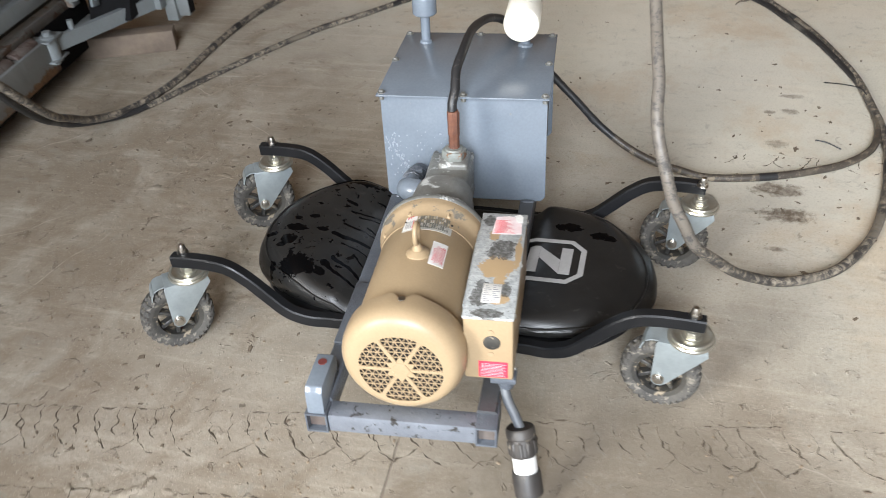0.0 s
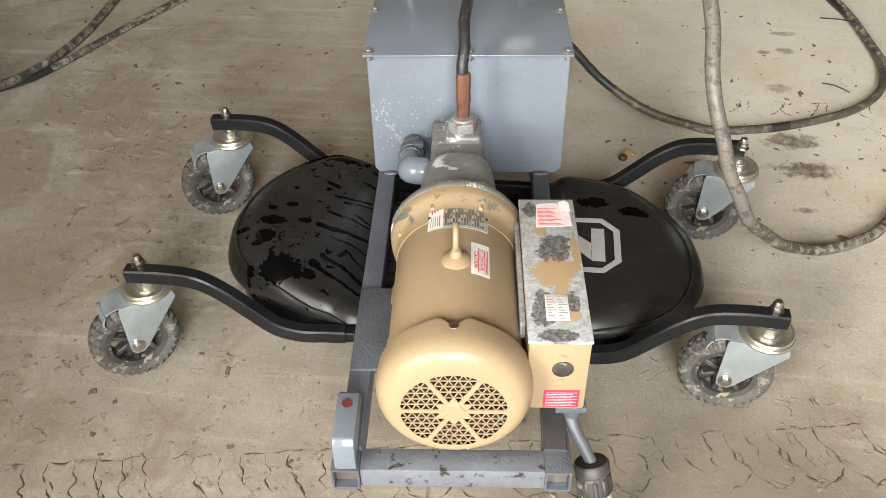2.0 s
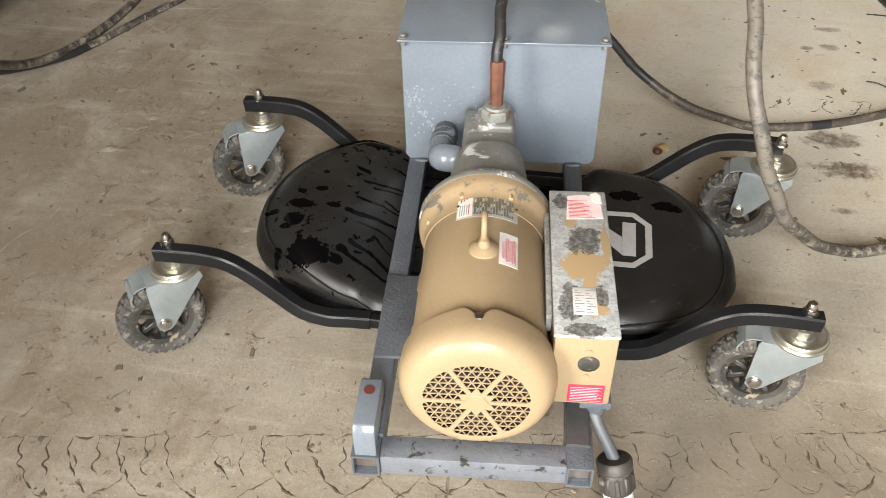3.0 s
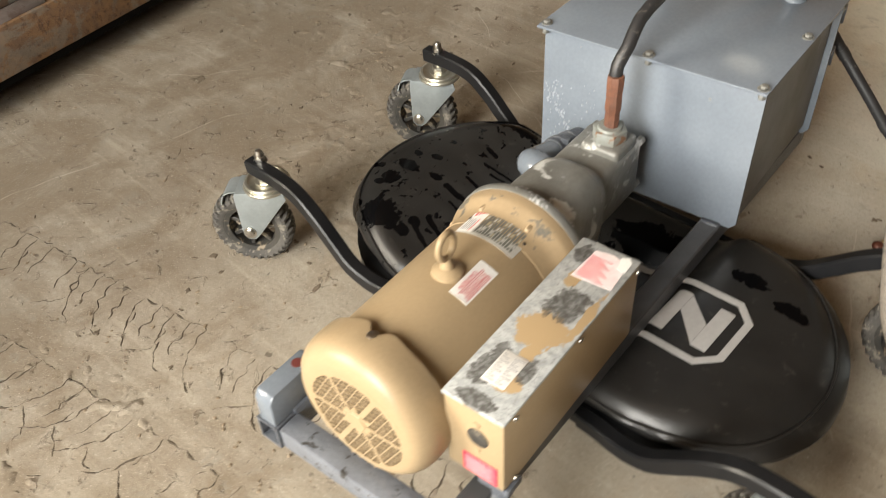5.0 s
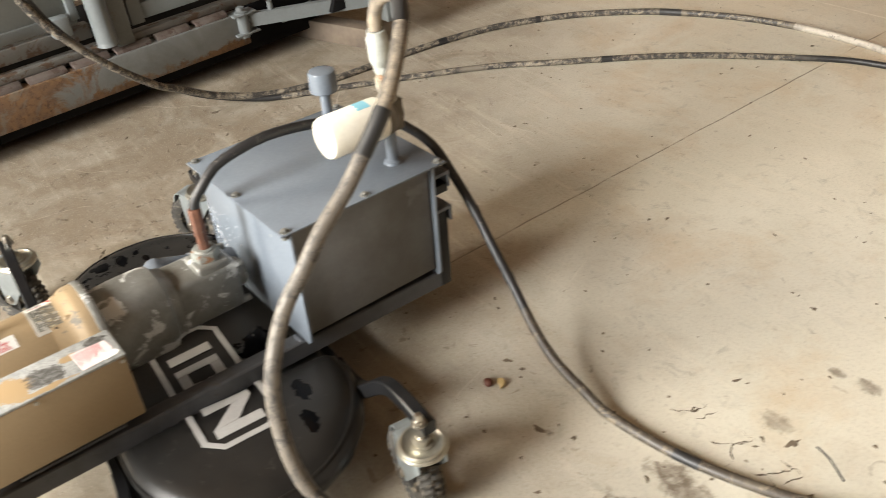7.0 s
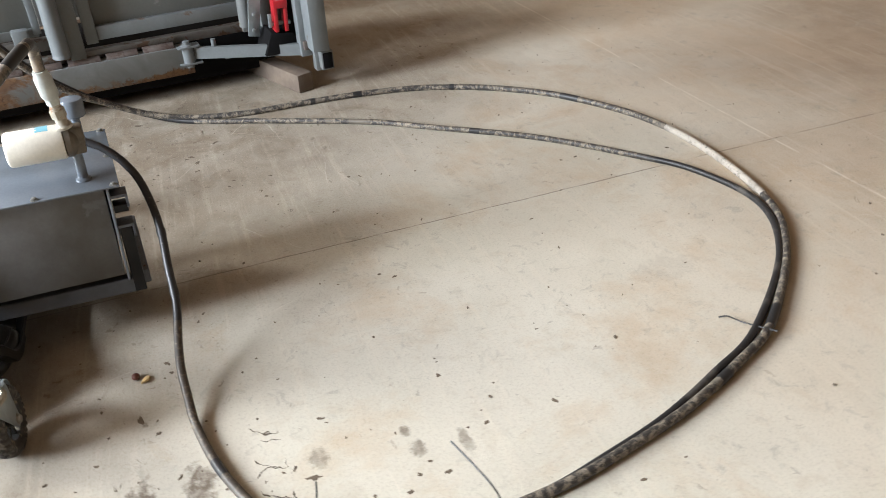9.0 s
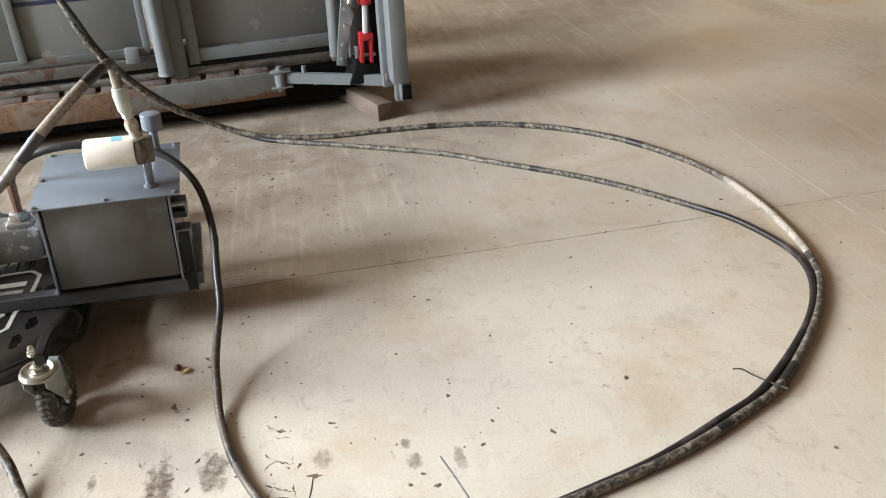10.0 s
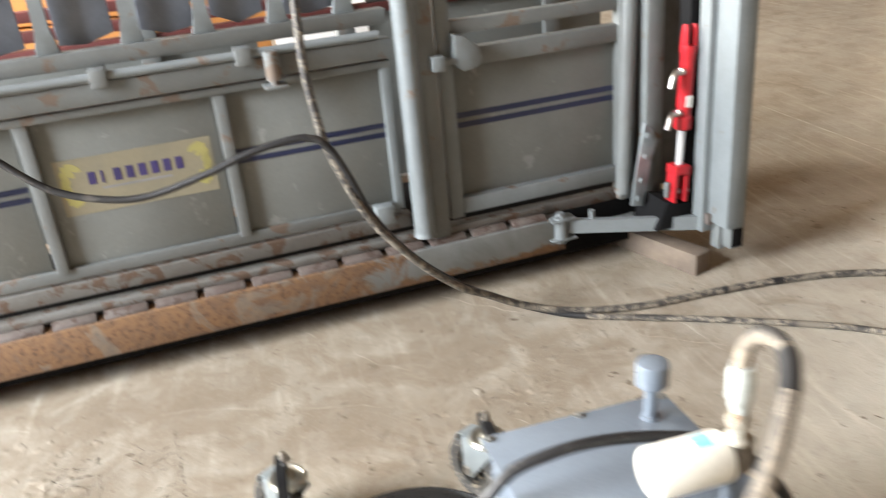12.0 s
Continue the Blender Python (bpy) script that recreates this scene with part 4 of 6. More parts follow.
# motor: everything turned about its axis
MX, MZ = -0.017, 0.262
AXIS = Matrix.Translation((MX, 0, MZ)) @ ALONG_Y
bm = B()
lathe(bm, [(0, -0.66), (0.100, -0.66), (0.1015, -0.655), (0.1015, -0.345), (0.099, -0.338), (0.0, -0.338)], 72, AXIS)
body = part("motor_body", bm, BEIGE, unit, "beige enamelled motor shell")


def fan_cover():
    """The cup over the fan, with a notch at the top of its rim and a round window in its face."""
    bm = B()
    n = 96
    prof = [(0.1075, -0.641), (0.1125, -0.641), (0.1135, -0.655), (0.1135, -0.672), (0.1115, -0.684), (0.106, -0.695), (0.098, -0.7025), (0.089, -0.7052), (0.0815, -0.7053), (0.0765, -0.7050)]
    rings = []
    for j, (r, y) in enumerate(prof):
        ring = []
        for i in range(n):
            a = 2 * math.pi * i / n
            yy = y
            if j < 3:
                off = abs((a - math.pi / 2 + math.pi) % (2 * math.pi) - math.pi)
                yy -= 0.013 * math.exp(-(off / 0.10) ** 2)
                yy += 0.004 * math.exp(-((off - 0.21) / 0.12) ** 2)
            low = 0.009 * max(0.0, (j - 5) / 4)
            ring.append(bm.verts.new((MX + r * math.cos(a), yy, MZ - low + r * math.sin(a))))
        rings.append(ring)
    for a, c in zip(rings, rings[1:]):
        for i in range(n):
            bm.faces.new((a[i], a[(i + 1) % n], c[(i + 1) % n], c[i]))
    return bm


cover = part("fan_cover", fan_cover(), BEIGE, unit, "beige pressed fan cover with six fields of triangular holes")


def grille():
    """Six wedges of triangular holes, with plain spokes and a hub between them."""
    bm = B()
    e = 0.0136
    hgt = e * math.sqrt(3) / 2
    y0, t, gap, sh = -0.7048, 0.0016, 0.0062, 0.81
    GZ = MZ - 0.009
    for k in range(6):
        turn = radians(60 * k + 30)
        c, s_ = math.cos(turn), math.sin(turn)
        for row in range(8):
            for j in range(2 * row + 1):
                half = e / 2
                left = -(row + 1) * half + (j + 1) * half
                near, far = row * hgt, (row + 1) * hgt
                tri = [(far, left - half), (far, left + half), (near, left)] if j % 2 == 0 else [(near, left - half), (near, left + half), (far, left)]
                tri = [(gap + u, v) for u, v in tri]
                tri = [(u * c - v * s_, u * s_ + v * c) for u, v in tri]
                cx, cz = sum(p[0] for p in tri) / 3, sum(p[1] for p in tri) / 3
                r = math.hypot(cx, cz)
                if r > 0.0835:
                    continue
                P = [bm.verts.new((MX + px, y0, GZ + pz)) for px, pz in tri]
                if not 0.0235 < r < 0.0765:
                    bm.faces.new(P)
                    continue
                inner = [(cx + (px - cx) * sh, cz + (pz - cz) * sh) for px, pz in tri]
                Q = [bm.verts.new((MX + px, y0, GZ + pz)) for px, pz in inner]
                R = [bm.verts.new((MX + px, y0 + t, GZ + pz)) for px, pz in inner]
                for i in range(3):
                    n2 = (i + 1) % 3
                    bm.faces.new((P[i], P[n2], Q[n2], Q[i]))
                    bm.faces.new((Q[i], Q[n2], R[n2], R[i]))
        a0 = radians(60 * k)
        c, s_ = math.cos(a0), math.sin(a0)
        strip = [(0.0, -gap / 2), (0.080, -gap / 2), (0.080, gap / 2), (0.0, gap / 2)]
        bm.faces.new([bm.verts.new((MX + u * c - v * s_, y0 - 0.0003, GZ + u * s_ + v * c)) for u, v in strip])
    bmesh.ops.remove_doubles(bm, verts=bm.verts, dist=1e-5)
    return bm


part("grille", grille(), BEIGE, cover, "pierced beige grille")
bm = B()
lathe(bm, [(0.0, -0.7066), (0.0165, -0.7064), (0.0175, -0.7055), (0.0175, -0.7040), (0.0, -0.7040)], 6, Matrix.Translation((MX, 0, MZ - 0.009)) @ ALONG_Y)
part("grille_hub", bm, BEIGE, cover, "plain hub of the grille")
# flat disc, its dark colour standing for shade in the hollow
bm = B()
lathe(bm, [(0, -0.693), (0.095, -0.693), (0.0, -0.6925)], 40, AXIS)
fan = part("fan", bm, FAN_DARK, cover, "flat dark disc for the shaded hollow behind the grille")
bm = B()
hexagon(bm, 0.007, 0.372, 0.3765, Matrix.Translation((MX, -0.655, 0)))
lathe(bm, [(0.0105, 0.3705), (0.0105, 0.3722), (0, 0.3725)], 16, Matrix.Translation((MX, -0.655, 0)))
part("cover_screw", bm, STEEL, cover, "small bright cover screw")
bm = B()
lathe(bm, [(0.0, -0.40), (0.1025, -0.400), (0.1025, -0.376), (0.106, -0.362), (0.1125, -0.352), (0.1150, -0.343), (0.1150, -0.328), (0.0, -0.328)], 72, AXIS)
for k in range(8):
    m = AXIS @ pose(0, 0, 0, 0, 0, 22.5 + 45 * k)
    box(bm, (0.098, -0.004, -0.372), (0.1075, 0.004, -0.346), 0.002, m, 1)
part("end_bell", bm, BEIGE_RIM, unit, "beige end bell with chipped paint")
bm = B()
lathe(bm, [(0.0, -0.329), (0.1160, -0.329), (0.1175, -0.326), (0.1175, -0.317), (0.1155, -0.313), (0.085, -0.310), (0.0, -0.310)], 72, AXIS)
part("adapter_flange", bm, CAST, unit, "scuffed grey cast adapter flange")
for k in range(4):
    bm = B()
    hexagon(bm, 0.0065, -0.345, -0.338, AXIS @ pose(0, 0, 0, 0, 0, 90 * k + 90) @ Matrix.Translation((0.1075, 0, 0)))
    part("flange_bolt", bm, BEIGE, unit)


def pump_body():
    bm = B()
    rings = []
    n = 48
    for y, rx, rz, p in ((-0.312, 0.083, 0.086, 0.9), (-0.290, 0.080, 0.088, 0.85), (-0.255, 0.073, 0.090, 0.75), (-0.205, 0.068, 0.090, 0.70), (-0.190, 0.066, 0.088, 0.70), (-0.182, 0.058, 0.078, 0.7), (-0.165, 0.056, 0.070, 0.62)):
        ring = []
        for i in range(n):
            a = 2 * math.pi * i / n
            c, s = math.cos(a), math.sin(a)
            w = 1 + 0.02 * noise.noise(Vector((c * 3, s * 3, y * 30)))
            ring.append(bm.verts.new((MX + math.copysign(abs(c) ** p, c) * rx * w, y, MZ + math.copysign(abs(s) ** p, s) * rz * w)))
        rings.append(ring)
    for a, c in zip(rings, rings[1:]):
        for i in range(n):
            bm.faces.new((a[i], a[(i + 1) % n], c[(i + 1) % n], c[i]))
    bm.faces.new(rings[-1])
    bm.faces.new(rings[0][::-1])
    return bm


part("pump_housing", pump_body(), CAST, unit, "dull tapered cast pump housing")
bm = B()
box(bm, (-0.070, -0.168, 0.205), (0.030, -0.028, 0.318), 0.012, None, 3)
box(bm, (-0.044, -0.112, 0.30), (0.026, -0.040, 0.332), 0.008, None, 3)
lathe(bm, [(0, -0.035), (0.030, -0.035), (0.032, -0.03), (0.032, -0.012), (0.026, -0.006), (0, -0.006)], 24, Matrix.Translation((MX, 0, 0.262)) @ ALONG_Y)
for x in (-0.062, 0.022):
    for z in (0.215, 0.305):
        hexagon(bm, 0.008, -0.036, -0.016, Matrix.Translation((x, 0, z)) @ ALONG_Y)
part("gear_pump", bm, CAST, unit, "dull cast gear pump block")
bm = B()
hexagon(bm, 0.029, 0.330, 0.352, Matrix.Translation((-0.009, -0.076, 0)) @ pose(0, 0, 0, 0, 0, 12))
lathe(bm, [(0, 0.352), (0.021, 0.352), (0.019, 0.356), (0.0, 0.356)], 20, Matrix.Translation((-0.009, -0.076, 0)))
part("hex_fitting", bm, RUST_BLUE, unit, "corroded blue-green hex fitting")
bm = B()
lathe(bm, [(0.0, 0.350), (0.0125, 0.350), (0.0118, 0.362), (0.0128, 0.372), (0.0120, 0.384), (0.0138, 0.388), (0.0138, 0.404), (0.0130, 0.408), (0.0142, 0.428), (0.0142, 0.444), (0.0125, 0.448), (0.0, 0.448)], 8, Matrix.Translation((-0.0085, -0.074, 0)))
part("hose_ferrule", bm, RUST_PIPE, unit, "rust-red crimped hose ferrule")
bm = B()
path = smooth_path([(-0.060, -0.163, 0.288), (-0.085, -0.163, 0.290), (-0.104, -0.158, 0.289), (-0.112, -0.140, 0.282), (-0.112, -0.105, 0.270), (-0.112, -0.07, 0.259)], 0.006)
sweep(bm, path, [0.026 if 2 < i < len(path) - 14 else 0.0225 for i in range(len(path))], 20)
elbow = part("suction_elbow", bm, GREY_PAINT, unit, "grey painted suction elbow")
bm = B()
SL = Matrix.Translation((-0.112, -0.075, 0.262)) @ pose(0, 0, 0, -18, 0, 0) @ Matrix.Translation((0, 0.075, 0)) @ ALONG_Y
lathe(bm, [(0.0, -0.085), (0.0235, -0.085), (0.0245, -0.082), (0.0245, 0.022), (0.0, 0.022)], 24, SL)
for y in (-0.072, -0.030):
    lathe(bm, [(0.0247, y), (0.0265, y + 0.001), (0.0265, y + 0.011), (0.0247, y + 0.012)], 24, SL)
box(bm, (-0.104, -0.070, 0.280), (-0.088, -0.060, 0.290), 0.001)
part("clamped_sleeve", bm, FRAME_PAINT, unit, "grey rubber sleeve with hose clamps")

# lifting eye
bm = B()
m = Matrix.Translation((MX + 0.001, -0.503, 0))
lathe(bm, [(0.0, 0.355), (0.024, 0.355), (0.022, 0.366), (0.016, 0.3705), (0.010, 0.373), (0.010, 0.376), (0.0075, 0.380), (0.006, 0.388), (0.0, 0.390)], 28, m)
ring = [Vector((MX + 0.001, -0.503 + 0.0165 * math.cos(a), 0.4085 + 0.0205 * math.sin(a))) for a in [2 * math.pi * i / 40 for i in range(41)]]
sweep(bm, ring, 0.0048, 10)
part("lifting_eye", bm, BEIGE, unit, "beige cast lifting eye bolt")


def on_shell(name, a0, a1, y0, y1, r, material, parent, label="", thick=0.0006):
    """A thin plate bent round the motor's shell; angles in degrees from the top, to the right."""
    bm = B()
    k = 10
    rows = []
    for rr in (r, r + thick):
        row = []
        for i in range(k + 1):
            a = radians(a0 + (a1 - a0) * i / k)
            row.append([bm.verts.new((MX + rr * math.sin(a), y, MZ + rr * math.cos(a))) for y in (y0, y1)])
        rows.append(row)
    lo, hi = rows
    for i in range(k):
        bm.faces.new((hi[i][0], hi[i + 1][0], hi[i + 1][1], hi[i][1]))
        for e in (0, 1):
            bm.faces.new((lo[i][e], lo[i + 1][e], hi[i + 1][e], hi[i][e]))
    for i in (0, k):
        bm.faces.new((lo[i][0], lo[i][1], hi[i][1], hi[i][0]))
    return part(name, bm, material, parent, label)


def shell_frame(angle, y, r):
    """x runs along the shell towards -y, z points outwards."""
    a = radians(angle)
    out = Vector((math.sin(a), 0, math.cos(a)))
    xx = Vector((0, -1, 0))
    yy = out.cross(xx)
    p = Vector((MX, y, MZ)) + out * r
    return Matrix(((xx.x, yy.x, out.x, p.x), (xx.y, yy.y, out.y, p.y), (xx.z, yy.z, out.z, p.z), (0, 0, 0, 1)))


plate = on_shell("nameplate", -27, 30, -0.424, -0.356, 0.1017, PLATE, body, "stamped metal rating plate")
for k in range(15):
    a0 = -10.5 + k * 2.45
    on_shell("plate_field", a0, a0 + 1.75, -0.418, -0.364, 0.1023, PLATE_DARK, plate, thick=0.0003)
    for i in range(3):
        if (k * 7 + i * 5) % 4 > 1:
            y = -0.415 + i * 0.014 + 0.002 * (k % 3)
            on_shell("plate_value", a0 + 0.15, a0 + 1.6, y, y + 0.0085, 0.1026, DULL_BRASS if (k + i) % 3 == 0 else PLATE, plate, thick=0.0003)
for a in (-25.5, 28.5):
    bm = B()
    lathe(bm, [(0.0026, 0.0), (0.0022, 0.0012), (0, 0.0014)], 10, shell_frame(a, -0.390, 0.1024))
    part("drive_pin", bm, FAN_DARK, plate)
on_shell("plate_field", -26, -12, -0.421, -0.366, 0.1023, STICKER, plate, thick=0.0003)
for i in range(4):
    on_shell("plate_mark", -23.5 + i * 2.7, -22.1 + i * 2.7, -0.384 + 0.003 * i, -0.368, 0.1026, RED_INK, plate, thick=0.0003)
for i in range(5):
    on_shell("plate_mark", -24 + i * 2.1, -23.2 + i * 2.1, -0.418, -0.390 - 0.002 * (i % 2), 0.1026, GREY_INK if i < 4 else RED_INK, plate, thick=0.0003)
sticker = on_shell("caution_label", 13.5, 30.5, -0.530, -0.458, 0.1017, STICKER, body, "white caution label with red print")


def letters(text, size, material, parent, at):
    data = bpy.data.curves.new("lettering", "FONT")
    data.body, data.size, data.align_x, data.align_y = text, size, "CENTER", "CENTER"
    data.extrude = 0.0001
    tmp = bpy.data.objects.new("lettering", data)
    me = bpy.data.meshes.new_from_object(tmp)
    bpy.data.objects.remove(tmp)
    me.materials.clear()
    me.materials.append(material)
    return part("lettering", me, material, parent, at=at)


letters("CAUTION", 0.0085, RED_INK, sticker, shell_frame(17.5, -0.498, 0.1027))
letters("ATTENTION", 0.0085, RED_INK, sticker, shell_frame(23.5, -0.496, 0.1027))
for i, a in enumerate((19.6, 21.0, 25.6, 26.9, 28.2)):
    on_shell("print_line", a, a + 0.55, -0.524 + 0.002 * (i % 2), -0.470, 0.1024, RED_INK, sticker, thick=0.0003)

# conduit box on the motor's side
cbox = part("conduit_box", box(B(), (0.088, -0.651, 0.196), (0.177, -0.322, 0.338), 0.004), BEIGE, unit, "beige steel conduit box, paint flaked off its top")
bm = B()
box(bm, (0.0865, -0.6525, 0.3365), (0.1785, -0.3205, 0.3425), 0.002)
box(bm, (0.0790, -0.590, 0.285), (0.0872, -0.350, 0.3180), 0.001)
part("box_cover", bm, FLAKED, cbox, "galvanised cover with flaking beige paint and grime")
bm = B()
lathe(bm, [(0.0, 0.0), (0.0155, 0.0), (0.0155, 0.0015), (0.0125, 0.003), (0.0, 0.0032)], 24, Matrix.Translation((0.139, -0.651, 0.285)) @ pose(0, 0, 0, 90, 0, 0))
part("knockout_plug", bm, RIM, cbox, "round grey knockout plug")
for z in (0.309, 0.258):
    bm = B()
    lathe(bm, [(0.0055, 0.0), (0.0052, 0.0018), (0.0, 0.0026)], 14, Matrix.Translation((0.137, -0.651, z)) @ pose(0, 0, 0, 90, 0, 0))
    part("box_screw", bm, BEIGE_RIM, cbox)
for y, z in ((-0.628, 0.33), (-0.33, 0.33), (-0.48, 0.33), (-0.628, 0.205)):
    bm = B()
    lathe(bm, [(0.0042, 0.0), (0.004, 0.0016), (0.0, 0.0022)], 12, Matrix.Translation((0.1785, y, z)) @ pose(0, 0, 0, 0, 90, 0))
    part("box_screw", bm, STEEL, cbox)
red = part("warning_label", box(B(), (0.1145, -0.6518, 0.2015), (0.1675, -0.6510, 0.2395), 0.0002), RED_LABEL, cbox, "red warning label with white print")
for i in range(9):
    z = 0.2335 - i * 0.0036
    part("print_line", box(B(), (0.118, -0.6522, z), (0.164 - 0.006 * (i % 2), -0.6518, z + 0.0005), 0), PINK, red)
tag = part("wiring_label", box(B(), (0.115, -0.611, 0.3425), (0.149, -0.556, 0.3431), 0.0002), STICKER, cbox, "white wiring label with grey print")
for i in range(9):
    for k in range(2):
        y = -0.607 + i * 0.0055
        part("print_line", box(B(), (0.1175 + k * 0.016, y, 0.3431), (0.131 + k * 0.016 - 0.004 * ((i + k) % 3), y + 0.0014, 0.3434), 0), GREY_INK, tag)
bm = B()
prism(bm, [(0.112, -0.397), (0.171, -0.393), (0.169, -0.360), (0.162, -0.338), (0.142, -0.331), (0.116, -0.336)], 0.3425, 0.3431)
pink = part("torn_label", bm, PINK, cbox, "torn faded pink label")
for i in range(13):
    y = -0.392 + i * 0.0036
    part("print_line", box(B(), (0.116 + 0.001 * (i % 2), y, 0.3431), (0.158 - 0.004 * (i % 4) - 0.0008 * i, y + 0.0011, 0.3434), 0), RED_INK, pink)
bm = B()
prism(bm, [(0.158, -0.352), (0.171, -0.356), (0.170, -0.333), (0.163, -0.325), (0.152, -0.330)], 0.3433, 0.3437)
part("torn_scrap", bm, STICKER, pink, "white torn paper scrap")
bm = B()
box(bm, (0.135, -0.650, 0.1835), (0.182, -0.616, 0.1965), 0.002)
lathe(bm, [(0.0, 0.166), (0.0135, 0.166), (0.015, 0.170), (0.015, 0.184), (0.0, 0.184)], 18, Matrix.Translation((0.163, -0.634, 0)))
part("cable_clamp", bm, FRAME_PAINT, cbox, "grey strain relief clamp")

# oil tank
tank = part("oil_tank", box(B(), (-0.187, 0.030, 0.181), (0.187, 0.358, 0.437), 0.002), TANK_SIDE, unit, "grey painted welded oil tank with grimy side")
for y0, y1 in ((0.020, 0.0262), (0.3625, 0.3687)):
    bm = B()
    prism(bm, [(-0.1975, 0.437), (-0.1975, 0.172), (-0.187, 0.160), (0.187, 0.160), (0.1975, 0.172), (0.1975, 0.437)], y0, y1, 0.001, Matrix(((1, 0, 0, 0), (0, 0, 1, 0), (0, 1, 0, 0), (0, 0, 0, 1))))
    part("end_plate", bm, GREY_PAINT, tank, "grey end plate of the tank")
bm = B()
bead_rng = random.Random(3)
for i in range(150):
    if i < 95:
        f = bead_rng.random()
        x, z = -0.190 + 0.052 * f + bead_rng.gauss(0, 0.005), 0.325 - 0.090 * f + bead_rng.gauss(0, 0.009)
    else:
        x, z = bead_rng.uniform(-0.185, -0.04), bead_rng.uniform(0.20, 0.345)
    if -0.1955 < x < -0.03:
        r = bead_rng.choice((0.0008, 0.0012, 0.0016, 0.0022))
        lathe(bm, [(r, 0.0), (r * 0.75, r * 0.5), (0.0, r * 0.75)], 7, Matrix.Translation((x, 0.0200, z)) @ pose(0, 0, 0, 90, 0, 0) @ Matrix.Diagonal((1, 1.3, 1, 1)))
part("paint_blisters", bm, BEADS, tank, "beads and blisters in the tank's glossy paint")
bm = B()
box(bm, (-0.196, 0.008, 0.4372), (0.196, 0.390, 0.4408), 0.001)
part("gasket", bm, FRAME_PAINT, tank)
bm = B()
box(bm, (-0.203, 0.000, 0.4408), (0.203, 0.397, 0.4455), 0.0015)
lid = part("lid", bm, GREY_PAINT, tank, "flat grey bolted tank lid")
BOLT = bolt_mesh("lid_bolt", 0.0058, 0.0062, CAST)
for x, y in ((-0.192, 0.016), (0.003, 0.012), (0.192, 0.014), (0.191, 0.198), (0.190, 0.383), (-0.196, 0.206), (-0.192, 0.383), (0.0, 0.385)):
    part("lid_bolt", BOLT, CAST, lid, at=pose(x, y, 0.4455, 0, 0, 37 * x * 50))
for x in (-0.165, 0.155):
    bm = B()
    lathe(bm, [(0.011, 0.0), (0.009, 0.003), (0.004, 0.0045), (0.0, 0.0045)], 14, Matrix.Translation((x, 0.012, 0.1625)) @ Matrix.Diagonal((1.5, 0.6, 1, 1)))
    part("weld_bead", bm, FRAME_PAINT, tank, "rough painted weld bead")
for x in (-0.192, 0.003, 0.192):
    part("lid_nut", hexagon(B(), 0.0062, 0.4290, 0.4370, Matrix.Translation((x, 0.0125, 0))), CAST, lid)
# breather
bm = B()
lathe(bm, [(0.0, 0.4455), (0.017, 0.4455), (0.0165, 0.452), (0.0125, 0.454), (0.0125, 0.528), (0.0, 0.528)], 20, Matrix.Translation((-0.138, 0.328, 0)))
breather = part("breather_pipe", bm, GREY_PAINT, tank, "grey breather pipe")
bm = B()
lathe(bm, [(0.0, 0.522), (0.029, 0.522), (0.0315, 0.525), (0.0315, 0.566), (0.0295, 0.571), (0.022, 0.5735), (0.0, 0.575)], 28, Matrix.Translation((-0.138, 0.328, 0)))
part("breather_cap", bm, GREY_PAINT, breather, "round grey breather cap")
# return filter
FX, FY, FZ = 0.124, 0.318, 0.556
bm = B()
lathe(bm, [(0.0, 0.4455), (0.020, 0.4455), (0.019, 0.450), (0.0125, 0.454), (0.0125, 0.53), (0.0, 0.53)], 20, Matrix.Translation((FX, FY, 0)))
fpipe = part("filter_pipe", bm, GREY_PAINT, tank, "grey filter standpipe")
bm = B()
lathe(bm, [(0, -0.155), (0.034, -0.155), (0.0405, -0.152), (0.0435, -0.146), (0.0435, -0.028), (0.0425, -0.022), (0.041, -0.021), (0.0, -0.021)], 40, Matrix.Translation((FX, FY, FZ)) @ ALONG_Y)
can = part("filter_can", bm, WHITE_CAN, fpipe, "cream spin-on oil filter can")
bm = B()
for k in range(6):
    m = Matrix.Translation((FX, FY, FZ)) @ ALONG_Y @ pose(0, 0, 0, 0, 0, -70 - k * 7)
    box(bm, (0.0434, -0.0028, -0.080 + 0.004 * (k % 2)), (0.0440, 0.0028, -0.050), 0, m)
part("can_print", bm, surface("pale_blue_print", (0.16, 0.48, 0.62), (0.30, 0.56, 0.66), 0.5), can, "pale blue print block")
bm = B()
lathe(bm, [(0.0, -0.022), (0.037, -0.022), (0.041, -0.018), (0.041, -0.006), (0.033, 0.004), (0.024, 0.012), (0.022, 0.026), (0.0, 0.028)], 28, Matrix.Translation((FX, FY, FZ)) @ ALONG_Y)
box(bm, (FX - 0.022, FY - 0.012, FZ - 0.034), (FX + 0.022, FY + 0.026, FZ + 0.036), 0.006)
part("filter_head", bm, DARK_HEAD, fpipe, "dark cast filter head")
bm = B()
foot, tip = Vector((0.1446, 0.3067, 0.5990)), Vector((0.1615, 0.2886, 0.7385))
axis = (tip - foot).normalized()
L = (tip - foot).length
top = Matrix.Translation(foot) @ axis.to_track_quat("Z", "Y").to_matrix().to_4x4()
lathe(bm, [(0.0, 0.0), (0.020, 0.0), (0.020, 0.007), (0.0165, 0.009), (0.0145, 0.012), (0.0145, L * 0.40), (0.0, L * 0.40)], 20, top)
hexagon(bm, 0.0185, L * 0.20, L * 0.36, top)
lathe(bm, [(0.0, L * 0.38), (0.0125, L * 0.38), (0.0125, L * 0.50), (0.0, L * 0.50)], 16, top)
